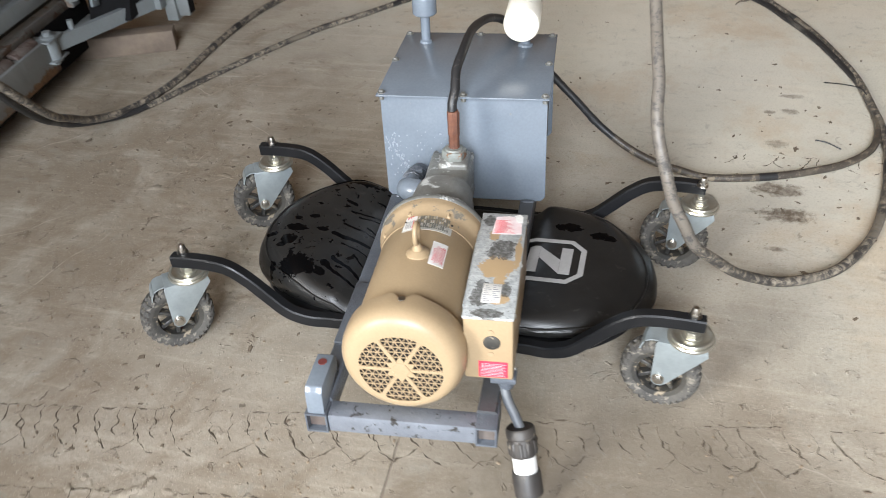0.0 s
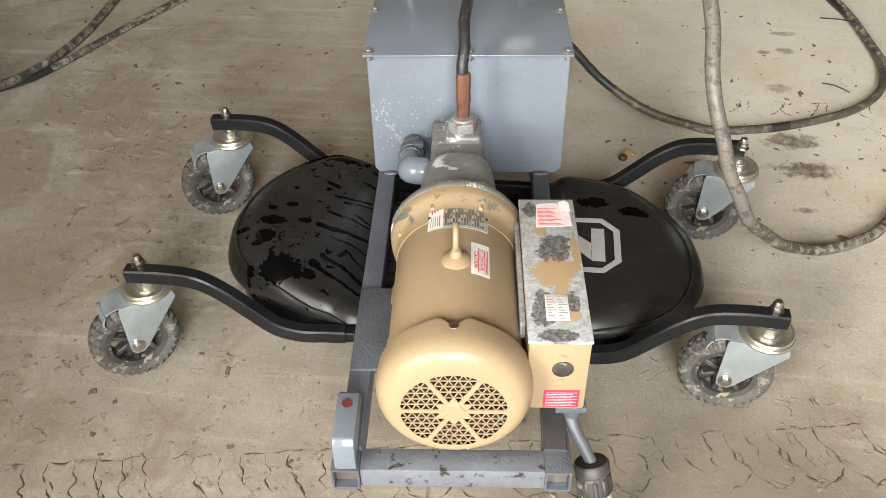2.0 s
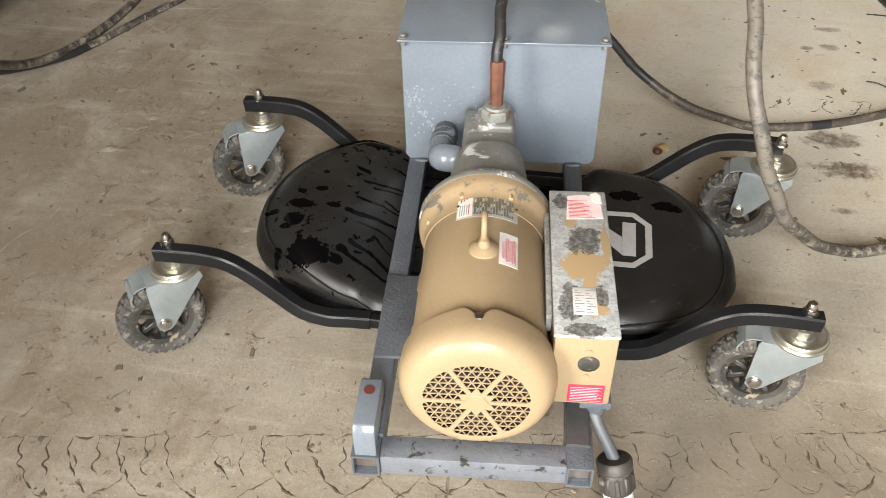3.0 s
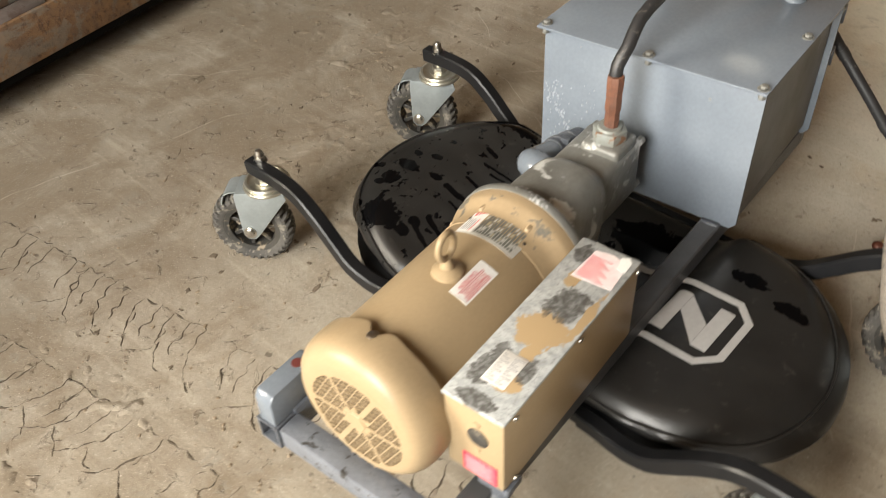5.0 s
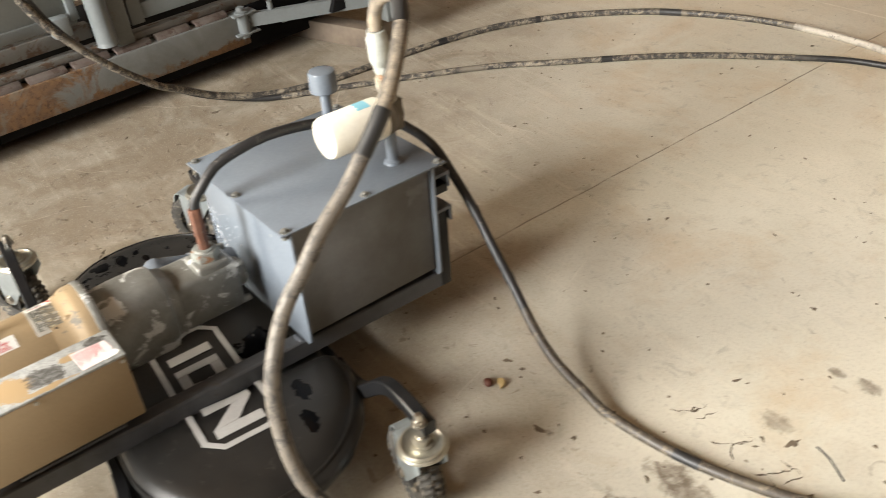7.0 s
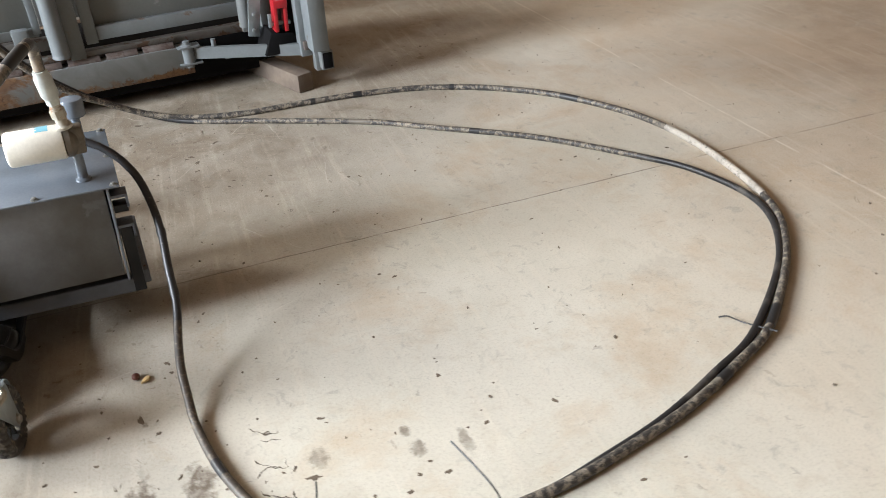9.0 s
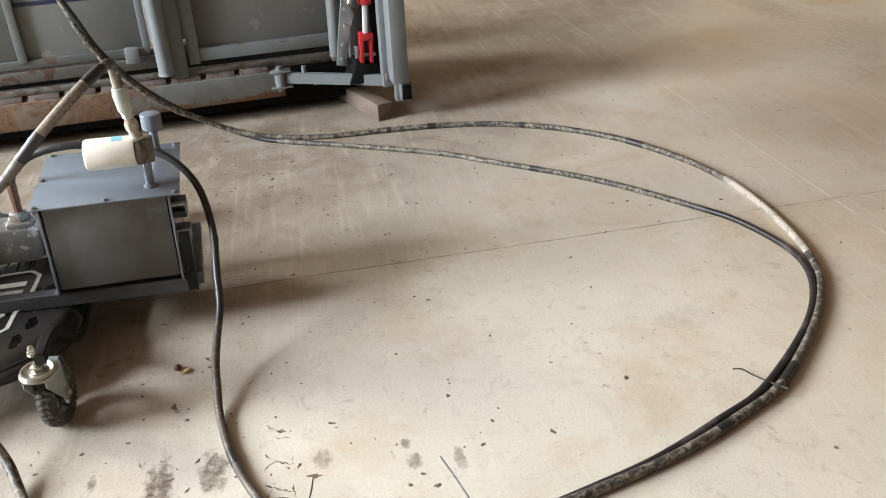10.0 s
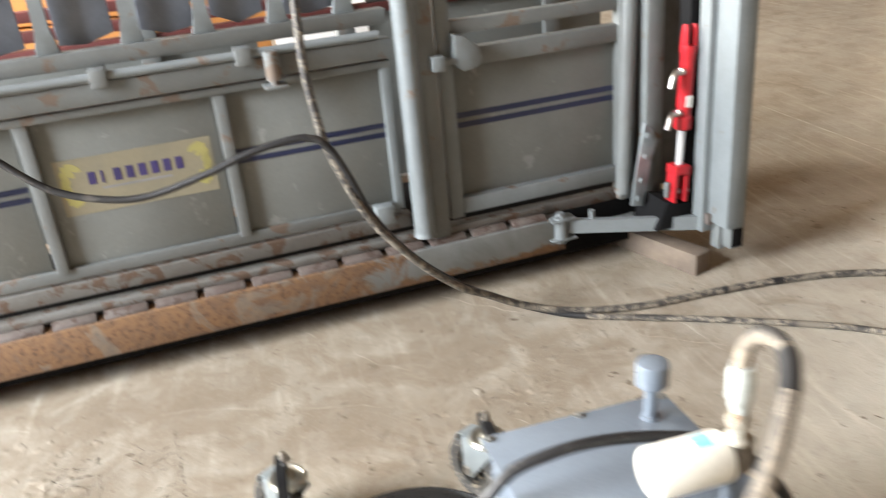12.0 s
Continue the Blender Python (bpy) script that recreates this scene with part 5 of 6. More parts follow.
part("return_adaptor", bm, CREAM_FITTING, fpipe, "oily pale adaptor with rust stains")
bm = B()
hexagon(bm, 0.0165, L * 0.46, L * 0.60, top)
lathe(bm, [(0.0, L * 0.58), (0.0175, L * 0.58), (0.0205, L * 0.64), (0.0205, L * 0.97), (0.0180, L), (0.0165, L + 0.012), (0.0, L + 0.012)], 20, top)
part("return_ferrule", bm, PALE_FERRULE, fpipe, "pale plated hose ferrule and swivel nut")
# brackets and upright on the tank's back
for z in (0.408, 0.322):
    bm = B()
    box(bm, (0.146, 0.3690, z), (0.194, 0.4100, z + 0.008), 0.001)
    box(bm, (0.146, 0.4040, z - 0.030), (0.194, 0.4100, z + 0.002), 0.001)
    part("socket_bracket", bm, FRAME_PAINT, tank, "dark bent steel bracket on the tank's back")
bm = B()
box(bm, (0.152, 0.3700, 0.365), (0.190, 0.4060, 0.386), 0.002)
part("port_plug", bm, BLACK_ARM, tank, "black port plug")
bm = B()
box(bm, (0.150, 0.372, 0.119), (0.184, 0.404, 0.318), 0.003)
part("rear_upright", bm, BLACK_ARM, unit, "dark square-tube rear upright")
bm = B()
box(bm, (-0.190, 0.386, 0.119), (0.150, 0.420, 0.162), 0.003)
part("rear_crossbar", bm, FRAME_PAINT, unit, "grey rear crossbar")

# ---- hoses ----
def hose(name, label, points, radius, material):
    bm = B()
    sweep(bm, smooth_path(points, 0.025), radius, 12)
    return solid(name, bm, material, label, "hose")


def sleeve(parent, points, radius, material, label, name="tape_band"):
    bm = B()
    sweep(bm, smooth_path(points, 0.015), radius, 12)
    return part(name, bm, material, parent, label)


def between(points, a, b, step=0.02):
    """The stretch of a path from metre a to metre b."""
    q = smooth_path(points, step)
    out, run = [], 0.0
    for u, v in zip(q, q[1:]):
        if a <= run <= b:
            out.append(u)
        run += (v - u).length
    return out


H = 0.0125
RETURN_PATH = [(-0.117, 2.054, 0.7480), (-0.114, 2.054, 0.7820), (-0.100, 2.056, 0.8160), (-0.066, 2.058, 0.8400), (-0.016, 2.052, 0.8480), (0.042, 2.021, 0.8320), (0.100, 1.968, 0.7930), (0.141, 1.912, 0.7460),
               (0.156, 1.863, 0.6983), (0.167, 1.811, 0.6476), (0.176, 1.755, 0.6035), (0.186, 1.708, 0.5550), (0.189, 1.665, 0.5063), (0.201, 1.630, 0.4530), (0.222, 1.601, 0.3981), (0.242, 1.589, 0.3400),
               (0.272, 1.584, 0.2851), (0.302, 1.592, 0.2253), (0.352, 1.626, 0.1681), (0.408, 1.678, 0.0984), (0.464, 1.726, 0.0505), (0.526, 1.758, 0.0219), (0.603, 1.798, 0.0125), (0.685, 1.863, 0.0125),
               (0.779, 2.022, 0.0125), (0.848, 2.271, 0.0125), (0.882, 2.530, 0.0125), (0.871, 2.754, 0.0125), (0.852, 2.939, 0.0125), (0.813, 3.100, 0.0125), (0.748, 3.310, 0.0125), (0.659, 3.506, 0.0125),
               (0.545, 3.697, 0.0125), (0.250, 3.971, 0.0125), (-0.022, 4.102, 0.0125), (-0.439, 4.135, 0.0125), (-0.776, 4.077, 0.0125), (-1.065, 3.927, 0.0125), (-1.233, 3.785, 0.0125), (-1.382, 3.590, 0.0125),
               (-1.491, 3.354, 0.0125), (-1.537, 3.108, 0.0125), (-1.548, 2.855, 0.0125), (-1.548, 2.583, 0.0125), (-1.589, 2.338, 0.0230), (-1.613, 2.165, 0.0706), (-1.599, 2.040, 0.1422), (-1.570, 1.938, 0.2090),
               (-1.537, 1.797, 0.3506), (-1.535, 1.679, 0.5077), (-1.547, 1.611, 0.6623), (-1.566, 1.582, 0.7487), (-1.578, 1.569, 0.8305), (-1.606, 1.556, 0.9649), (-1.652, 1.562, 1.1566), (-1.720, 1.573, 1.3578),
               (-1.860, 1.580, 1.5000)]
back = hose("hydraulic_hose", "thick dusty return hose from the filter looping over the floor", RETURN_PATH, 0.0128, HOSE)
sleeve(back, between(RETURN_PATH, 0.012, 0.165), 0.0135, HOSE_TAN, "pale mud-caked hose cover", "mud_coat")
sleeve(back, between(RETURN_PATH, 0.170, 0.245, 0.005), 0.0142, TAPE, "black tape wrap")
sleeve(back, between(RETURN_PATH, 0.405, 0.490, 0.005), 0.0144, TAPE, "black tape wrap")
sleeve(back, between(RETURN_PATH, 0.235, 0.42, 0.01), 0.0136, HOSE_TAN, "tan mud-caked hose cover", "mud_coat")
sleeve(back, between(RETURN_PATH, 0.46, 1.09), 0.0136, HOSE_GREY, "grey dusty hose cover", "dust_coat")
PRESSURE_PATH = [(-0.254, 1.668, 0.4557), (-0.255, 1.675, 0.4875), (-0.252, 1.696, 0.5121), (-0.257, 1.731, 0.5401), (-0.255, 1.783, 0.5575), (-0.256, 1.847, 0.5649), (-0.262, 1.927, 0.5550), (-0.261, 2.010, 0.5388),
               (-0.247, 2.089, 0.5205), (-0.220, 2.145, 0.4898), (-0.187, 2.188, 0.4403), (-0.155, 2.211, 0.3756), (-0.101, 2.223, 0.3030), (-0.028, 2.222, 0.2275), (0.041, 2.223, 0.1538), (0.121, 2.210, 0.0999),
               (0.199, 2.204, 0.0625), (0.283, 2.209, 0.0353), (0.360, 2.216, 0.0160), (0.500, 2.247, 0.0115), (0.630, 2.296, 0.0115), (0.747, 2.363, 0.0115), (0.836, 2.467, 0.0115), (0.873, 2.612, 0.0115),
               (0.870, 2.763, 0.0115), (0.852, 2.917, 0.0115), (0.812, 3.065, 0.0115), (0.754, 3.247, 0.0115), (0.661, 3.447, 0.0115), (0.552, 3.642, 0.0115), (0.268, 3.934, 0.0115), (-0.003, 4.062, 0.0115),
               (-0.274, 4.011, 0.0115), (-0.472, 3.884, 0.0115), (-0.779, 3.618, 0.0115), (-1.058, 3.269, 0.0115), (-1.218, 3.056, 0.0115), (-1.411, 2.688, 0.0115), (-1.533, 2.422, 0.0115), (-1.594, 2.290, 0.0200),
               (-1.652, 2.137, 0.0646), (-1.655, 2.045, 0.1180), (-1.633, 1.952, 0.1859), (-1.588, 1.812, 0.3269), (-1.555, 1.700, 0.4901), (-1.531, 1.631, 0.6615), (-1.525, 1.585, 0.7530), (-1.529, 1.524, 0.7895),
               (-1.531, 1.370, 0.7686), (-1.538, 1.241, 0.7243), (-1.556, 1.074, 0.6797), (-1.569, 0.952, 0.6838), (-1.585, 0.815, 0.7285), (-1.602, 0.698, 0.8256), (-1.638, 0.563, 0.9631), (-1.720, 0.450, 1.1000)]
press = hose("hydraulic_hose", "thinner black pressure hose from the pump across the floor", PRESSURE_PATH, 0.0108, HOSE_CLEAN)


def length_of(points, near):
    """Metres along the path to its point nearest to near."""
    q = smooth_path(points, 0.02)
    best, run, got = 9e9, 0.0, 0.0
    for u, v in zip(q, q[1:]):
        d = (u - Vector(near)).length
        if d < best:
            best, got = d, run
        run += (v - u).length
    return got


for near, span in (((-1.05, 3.93, 0), 0.09), ((-1.51, 3.10, 0), 0.05), ((0.56, 3.66, 0), 0.10), ((0.70, 3.42, 0), 0.05), ((0.87, 2.30, 0), 0.08), ((-1.50, 2.9, 0), 0.03), ((-1.4, 3.5, 0), 0.03)):
    a = length_of(RETURN_PATH, near)
    sleeve(back, between(RETURN_PATH, a, a + span, 0.01), 0.0139, TAPE, "black tape wrap")
a = length_of(RETURN_PATH, (-0.05, 4.09, 0))
sleeve(back, between(RETURN_PATH, a, a + 0.62), 0.0134, HOSE_PALE, "pale dusted stretch", "dust_coat")
a = length_of(PRESSURE_PATH, (-0.46, 3.86, 0))
sleeve(press, between(PRESSURE_PATH, a, a + 1.9), 0.0113, HOSE, "dusty stretch of hose", "dust_coat")
for near, span in (((-0.9, 3.42, 0), 0.05), ((0.011, 2.22, 0.17), 0.03), ((-0.12, 2.22, 0.30), 0.03), ((0.5, 2.26, 0), 0.06)):
    a = length_of(PRESSURE_PATH, near)
    sleeve(press, between(PRESSURE_PATH, a, a + span, 0.01), 0.0119, TAPE, "black tape wrap")

HOSE_BROWN = hose_material("brown_dusted_hose", (0.055, 0.046, 0.037), (0.20, 0.165, 0.12), 0.52)
a, b_ = length_of(PRESSURE_PATH, (0.088, 2.212, 0.12)), length_of(PRESSURE_PATH, (0.86, 2.80, 0.01))
sleeve(press, between(PRESSURE_PATH, a, b_), 0.0112, HOSE_BROWN, "brown dusty stretch of hose", "dust_coat")

# cable ties whose tails stick out of the hose bundle
for pts in ([(0.862, 2.800, 0.024), (0.835, 2.790, 0.050), (0.780, 2.768, 0.070), (0.711, 2.741, 0.086)],
            [(0.742, 2.428, 0.022), (0.70, 2.442, 0.034), (0.668, 2.447, 0.036)], [(0.60, 3.67, 0.026), (0.54, 3.635, 0.016), (0.505, 3.62, 0.010), (0.488, 3.60, 0.018), (0.472, 3.585, 0.008)]):
    bm = B()
    sweep(bm, smooth_path(pts, 0.01), 0.0022, 6)
    solid("cable_tie", bm, TAPE, "black cable tie tail lying by the hoses", "cable tie", group="cable ties")

# ---- power cord with plug ----
cord = thing("power_cord", "grey power cord with a black and white plug", "power cord")
bm = B()
sweep(bm, smooth_path([(-0.034, 1.118, 0.222), (-0.031, 1.108, 0.205), (-0.022, 1.094, 0.190), (-0.010, 1.083, 0.175), (0.004, 1.069, 0.154)], 0.008), 0.0095, 12)
part("cable", bm, CABLE, cord)
d0, d1 = Vector((0.003, 1.070, 0.157)), Vector((0.033, 1.010, 0.036))
axis = (d1 - d0).normalized()
plug_at = Matrix.Translation(d0) @ axis.to_track_quat("Z", "Y").to_matrix().to_4x4()
bm = B()
rows = []
for r, z, rib in ((0.0, 0.0, 0), (0.021, 0.0, 0), (0.0235, 0.004, 0), (0.0235, 0.018, 0), (0.021, 0.021, 0), (0.0222, 0.0245, 0), (0.0222, 0.026, 1), (0.0222, 0.050, 1), (0.0222, 0.0515, 0), (0.020, 0.056, 0), (0.0, 0.056, 0)):
    rows.append([bm.verts.new((max(r * 1.17, 1e-4) + (0.0022 if rib and i % 8 < 3 else 0)) * Vector((math.cos(math.pi * i / 40), math.sin(math.pi * i / 40), 0)) + Vector((0, 0, z))) for i in range(80)])
for a, c in zip(rows, rows[1:]):
    for i in range(80):
        bm.faces.new((a[i], a[(i + 1) % 80], c[(i + 1) % 80], c[i]))
bmesh.ops.transform(bm, matrix=plug_at, verts=bm.verts)
part("connector_body", bm, PLUG, cord, "ribbed black connector body")
bm = B()
lathe(bm, [(0.0, 0.055), (0.0228, 0.055), (0.0228, 0.088), (0.0, 0.088)], 28, plug_at)
part("connector_collar", bm, WHITE_PLUG, cord, "white connector collar")
bm = B()
lathe(bm, [(0.0, 0.087), (0.0262, 0.087), (0.0272, 0.092), (0.0272, 0.132), (0.019, 0.140), (0.0, 0.140)], 28, plug_at)
part("plug_body", bm, PLUG, cord, "black plug body")
bm = B()
e = d0 + axis * 0.138
sweep(bm, smooth_path([e, e + axis * 0.03 + Vector((0, 0, 0.004)), (0.066, 0.935, 0.0095), (0.16, 0.74, 0.0095), (0.34, 0.50, 0.0095), (0.62, 0.34, 0.0095)], 0.015), 0.0088, 12)
part("cable", bm, CABLE, cord)

# ---- the cattle chute ----
chute = thing("cattle_squeeze_chute", "grey steel livestock squeeze chute with a rusty base, on timber blocks", "cattle chute", pose(-1.86, 1.87, 0, 0, 0, 6.3))
# local: x out towards the room, y along the chute, z up


def bar(name, lo, hi, material, label="", parent=None, bevel=0.003, at=None):
    return part(name, box(B(), lo, hi, bevel), material, parent or chute, label, at)


base = part("base_rail", box(B(), (-0.045, -2.6, 0.106), (0.022, 0.56, 0.232), 0.004), RAIL_PAINT, chute, "rusty base rail with grey paint left at one end")
bar("base_rail", (-0.75, -2.6, 0.092), (-0.68, 0.56, 0.232), BASE_RUST, "rusty flaking base rail")
# deck lowered and blackened so the gap under the rail looks shaded
bar("base_deck", (-0.68, -2.6, 0.05), (-0.045, 0.95, 0.232), BLACK_VOID, "black deck, hung low for the dark gap under the rail")
# slotted treads on the rail
for i in range(22):
    y = -2.5 + i * 0.158
    if y < 0.50:
        bm = B()
        prism(bm, [(-0.044, 0.232), (0.012, 0.232), (0.006, 0.244), (-0.012, 0.252), (-0.040, 0.252)], y + 0.016, y + 0.150, 0.002, Matrix(((1, 0, 0, 0), (0, 0, 1, 0), (0, 1, 0, 0), (0, 0, 0, 1))))
        part("tread_cleat", bm, BASE_PINK, base, "worn rust-streaked cleat")
bar("sill_angle", (-0.085, -2.6, 0.232), (-0.045, 0.93, 0.272), CHUTE_RUSTY, "grey angle sill with rust streaks")
bar("sill_tube", (-0.050, -2.6, 0.2525), (-0.020, 0.50, 0.276), CHUTE_RUSTY, "rust-streaked grey sill tube")
bar("lower_rail", (-0.095, -2.6, 0.300), (-0.050, 0.0, 0.352), CHUTE_RUSTY, "rust-streaked grey lower side rail")
bar("lower_rail_lip", (-0.085, -2.6, 0.362), (-0.058, -0.03, 0.400), CHUTE_PAINT, "grey panel bottom lip")
# sheet panels with ribs
for y0, y1 in ((-2.6, -1.76), (-1.74, -1.178), (-1.142, -0.598), (-0.562, -0.05)):
    bar("side_panel", (-0.082, y0, 0.395), (-0.074, y1, 0.885), CHUTE_PANEL, "grey sheet side panel")
for y in (-1.75, -1.148, -0.573):
    bar("panel_rib", (-0.092, y - 0.019, 0.39), (-0.050, y + 0.019, 0.885), CHUTE_PAINT, "grey vertical panel rib")
bar("panel_edge", (-0.092, -0.052, 0.375), (-0.048, -0.022, 0.885), CHUTE_LIGHT, "pale panel edge post")
for y0, y1 in ((-2.6, -1.77), (-1.73, -1.178), (-0.561, -0.053)):
    for z in (0.667, 0.635):
        bar("stripe", (-0.0745, y0, z), (-0.0728, y1, z + 0.017), STRIPE, "navy stripe")
decal = bar("decal", (-0.0745, -1.095, 0.565), (-0.0722, -0.625, 0.745), DECAL, "faded tan decal with yellow wreath and purple lettering bar", bevel=0)
for i in range(8):
    bar("decal_block", (-0.0725, -1.005 + i * 0.0375, 0.656), (-0.0712, -1.005 + i * 0.0375 + (0.008 if i == 1 else 0.022), 0.696), PURPLE, parent=decal, bevel=0)
bar("decal_line", (-0.0725, -0.97, 0.636), (-0.0712, -0.76, 0.643), GREY_INK, parent=decal, bevel=0)
for side, cy in ((-1, -1.02), (1, -0.70)):
    for i in range(7):
        a = radians(-70 + i * 24)
        y, z = cy + side * (0.010 + 0.045 * math.cos(a)), 0.662 + 0.058 * math.sin(a)
        bm = B()
        prism(bm, [(0.026 * math.cos(b) , 0.011 * math.sin(b)) for b in [2 * math.pi * k / 8 for k in range(8)]], 0, 0.0012, 0,
              Matrix.Translation((-0.0723, y, z)) @ Matrix(((0, 0, 1, 0), (1, 0, 0, 0), (0, 1, 0, 0), (0, 0, 0, 1))) @ pose(0, 0, 0, 0, 0, side * (90 - math.degrees(a) * 0.8)))
        part("wreath_leaf", bm, YELLOW, decal)
# top beam
bar("top_lip", (-0.085, -2.6, 0.872), (-0.045, -0.02, 0.896), CHUTE_PAINT, "rust-edged panel top lip")
bar("top_beam", (-0.090, -2.6, 0.905), (-0.030, -0.01, 0.968), CHUTE_PAINT, "grey horizontal side beam")
bm = B()
sweep(bm, [Vector((-0.03, -2.6, 0.985)), Vector((-0.03, -0.05, 0.985))], 0.014, 12)
part("latch_rod", bm, CHUTE_LIGHT, chute, "bright latch rod along the beam")
for y in (-2.0, -0.90, -0.48):
    bar("rod_clip", (-0.07, y - 0.025, 0.955), (-0.008, y + 0.025, 1.008), CHUTE_PAINT, "grey rod clip")
bm = B()
lathe(bm, [(0, 0.885), (0.013, 0.885), (0.013, 0.9), (0.024, 0.902), (0.024, 0.985), (0.020, 0.99), (0.0, 0.99)], 20, Matrix.Translation((0.002, -0.40, 0)))
box(bm, (-0.035, -0.435, 0.878), (0.03, -0.365, 0.886), 0.001)
part("hinge_pin", bm, CHUTE_PAINT, chute, "grey hinge pin with worn bracket")
bar("upper_rail", (-0.115, -2.6, 1.010), (-0.060, -0.01, 1.058), CHUTE_PAINT, "grey upper rail")
# upright bars with hanging flaps above the rail
for i, y in enumerate((-1.78, -1.50, -1.27, -1.02, -0.785, -0.575, -0.35, -0.14)):
    bm = B()
    prism(bm, [(-0.035, 1.058), (0.035, 1.058), (0.018, 1.13), (0.016, 1.62), (-0.016, 1.62), (-0.018, 1.13)], -0.105, -0.080, 0.002, Matrix(((0, 0, 1, 0), (1, 0, 0, y), (0, 1, 0, 0), (0, 0, 0, 1))))
    part("upright_bar", bm, CHUTE_LIGHT, chute, "pale grey upright bar with flared foot")
    if i < 7:
        bm = B()
        prism(bm, [(0.020, 1.62), (0.175, 1.62), (0.190, 1.078 + 0.014 * (i % 2)), (0.110, 1.066), (0.030, 1.072 + 0.015 * (i % 3))], -0.130, -0.122, 0.002, Matrix(((0, 0, 1, 0), (1, 0, 0, y), (0, 1, 0, 0), (0, 0, 0, 1))))
        part("rubber_flap", bm, FLAP, chute, "blue-grey hanging flap")
bar("header_beam", (-0.13, -2.6, 1.62), (-0.05, 0.95, 1.70), CHUTE_PAINT, "grey header beam")
# posts
bm = B()
sweep(bm, [Vector((-0.006, 0.030, 0.272)), Vector((-0.006, 0.030, 1.62))], 0.036, 24)
lathe(bm, [(0.036, 0.290), (0.039, 0.274), (0, 0.274)], 20, Matrix.Translation((-0.006, 0.030, 0)))
part("round_post", bm, CHUTE_LIGHT, chute, "round grey hinge post")
bar("square_post", (-0.060, 0.064, 0.235), (-0.008, 0.128, 1.62), CHUTE_PAINT, "square grey post")
bar("square_post", (-0.075, 0.815, 0.235), (-0.020, 0.868, 1.62), CHUTE_PAINT, "square grey post")
bm = B()
sweep(bm, [Vector((-0.03, 0.835, 0.26)), Vector((-0.03, 0.872, 1.62))], 0.031, 20)
part("round_post", bm, CHUTE_PAINT, chute, "round grey gate post")
# gate
gate = bar("gate", (-0.078, 0.19, 0.345), (-0.070, 0.82, 0.885), CHUTE_PANEL, "grey sheet gate panel with two navy stripes")
bar("gate_frame", (-0.085, 0.142, 0.300), (-0.030, 0.192, 1.15), CHUTE_LIGHT, "pale grey gate frame", gate)
bar("gate_frame", (-0.082, 0.192, 0.310), (-0.036, 0.815, 0.368), CHUTE_LIGHT, "pale grey gate frame", gate)
bar("gate_frame", (-0.082, 0.192, 0.835), (-0.036, 0.835, 0.895), CHUTE_PAINT, "grey gate frame", gate)
bar("gate_frame", (-0.082, 0.192, 0.945), (-0.036, 0.85, 0.990), CHUTE_PAINT, "grey gate frame", gate)
for z in (0.652, 0.617):
    bar("stripe", (-0.0705, 0.20, z), (-0.0690, 0.815, z + 0.020), STRIPE, "navy stripe", gate, 0)
bm = B()
prism(bm, [(0.19, 0.955), (0.225, 0.945), (0.275, 0.905), (0.285, 0.865), (0.265, 0.838), (0.215, 0.832), (0.185, 0.855)], -0.036, 0.012, 0.004, Matrix(((0, 0, 1, 0), (1, 0, 0, 0), (0, 1, 0, 0), (0, 0, 0, 1))))
box(bm, (-0.02, 0.105, 0.845), (0.025, 0.150, 0.895), 0.004)
box(bm, (-0.01, 0.145, 0.86), (0.012, 0.20, 0.88), 0.002)
part("gate_latch", bm, CHUTE_LIGHT, gate, "rust-stained gate latch")
bm = B()
box(bm, (-0.05, -0.135, 0.345), (0.002, -0.072, 0.412), 0.005)
part("latch_block", bm, CHUTE_LIGHT, chute, "pale square latch block on the sill")
# head gate end: linkage, cylinder, corner post
bm = B()
sweep(bm, [Vector((0.02, 0.575, 0.197)), Vector((0.215, 1.075, 0.176))], 0.01, up=(0, 0, 1), section=[(-0.012, -0.026), (0.012, -0.026), (0.012, 0.026), (-0.012, 0.026)])
box(bm, (-0.02, 0.50, 0.150), (0.045, 0.60, 0.158), 0.002)
box(bm, (-0.02, 0.50, 0.226), (0.045, 0.60, 0.234), 0.002)
lathe(bm, [(0, 0.135), (0.016, 0.135), (0.016, 0.142), (0.026, 0.146), (0.026, 0.238), (0.015, 0.242), (0.015, 0.256), (0, 0.258)], 18, Matrix.Translation((0.018, 0.545, 0)))
lathe(bm, [(0, 0.22), (0.011, 0.22), (0.011, 0.252), (0, 0.252)], 14, Matrix.Translation((0.045, 0.66, 0)))
part("link_arm", bm, CHUTE_LIGHT, chute, "pale grey hinged link arm")
bm = B()
box(bm, (-0.05, 0.70, 0.150), (0.05, 1.02, 0.162), 0.002)
part("foot_plate", bm, CHUTE_PAINT, chute, "grey foot plate")
bm = B()
box(bm, (0.165, 1.010, 0.150), (0.226, 1.065, 1.75), 0.004)
box(bm, (0.225, 1.035, 0.195), (0.338, 1.110, 1.75), 0.004)
part("corner_post", bm, CHUTE_LIGHT, chute, "tall pale grey head gate post")
bm = B()
box(bm, (0.215, 1.060, 0.085), (0.262, 1.125, 0.190), 0.003)
box(bm, (0.262, 1.075, 0.100), (0.310, 1.13, 0.185), 0.003)
part("post_shoe", bm, CHUTE_PAINT, chute, "grey shoe with a black plate for the shade in an open tube end")
# black plate on the shoe paints the tube's dark inside
bar("tube_mouth_shade", (0.3095, 1.081, 0.107), (0.3115, 1.124, 0.178), BLACK_VOID, "black plate for the shade in an open tube end")
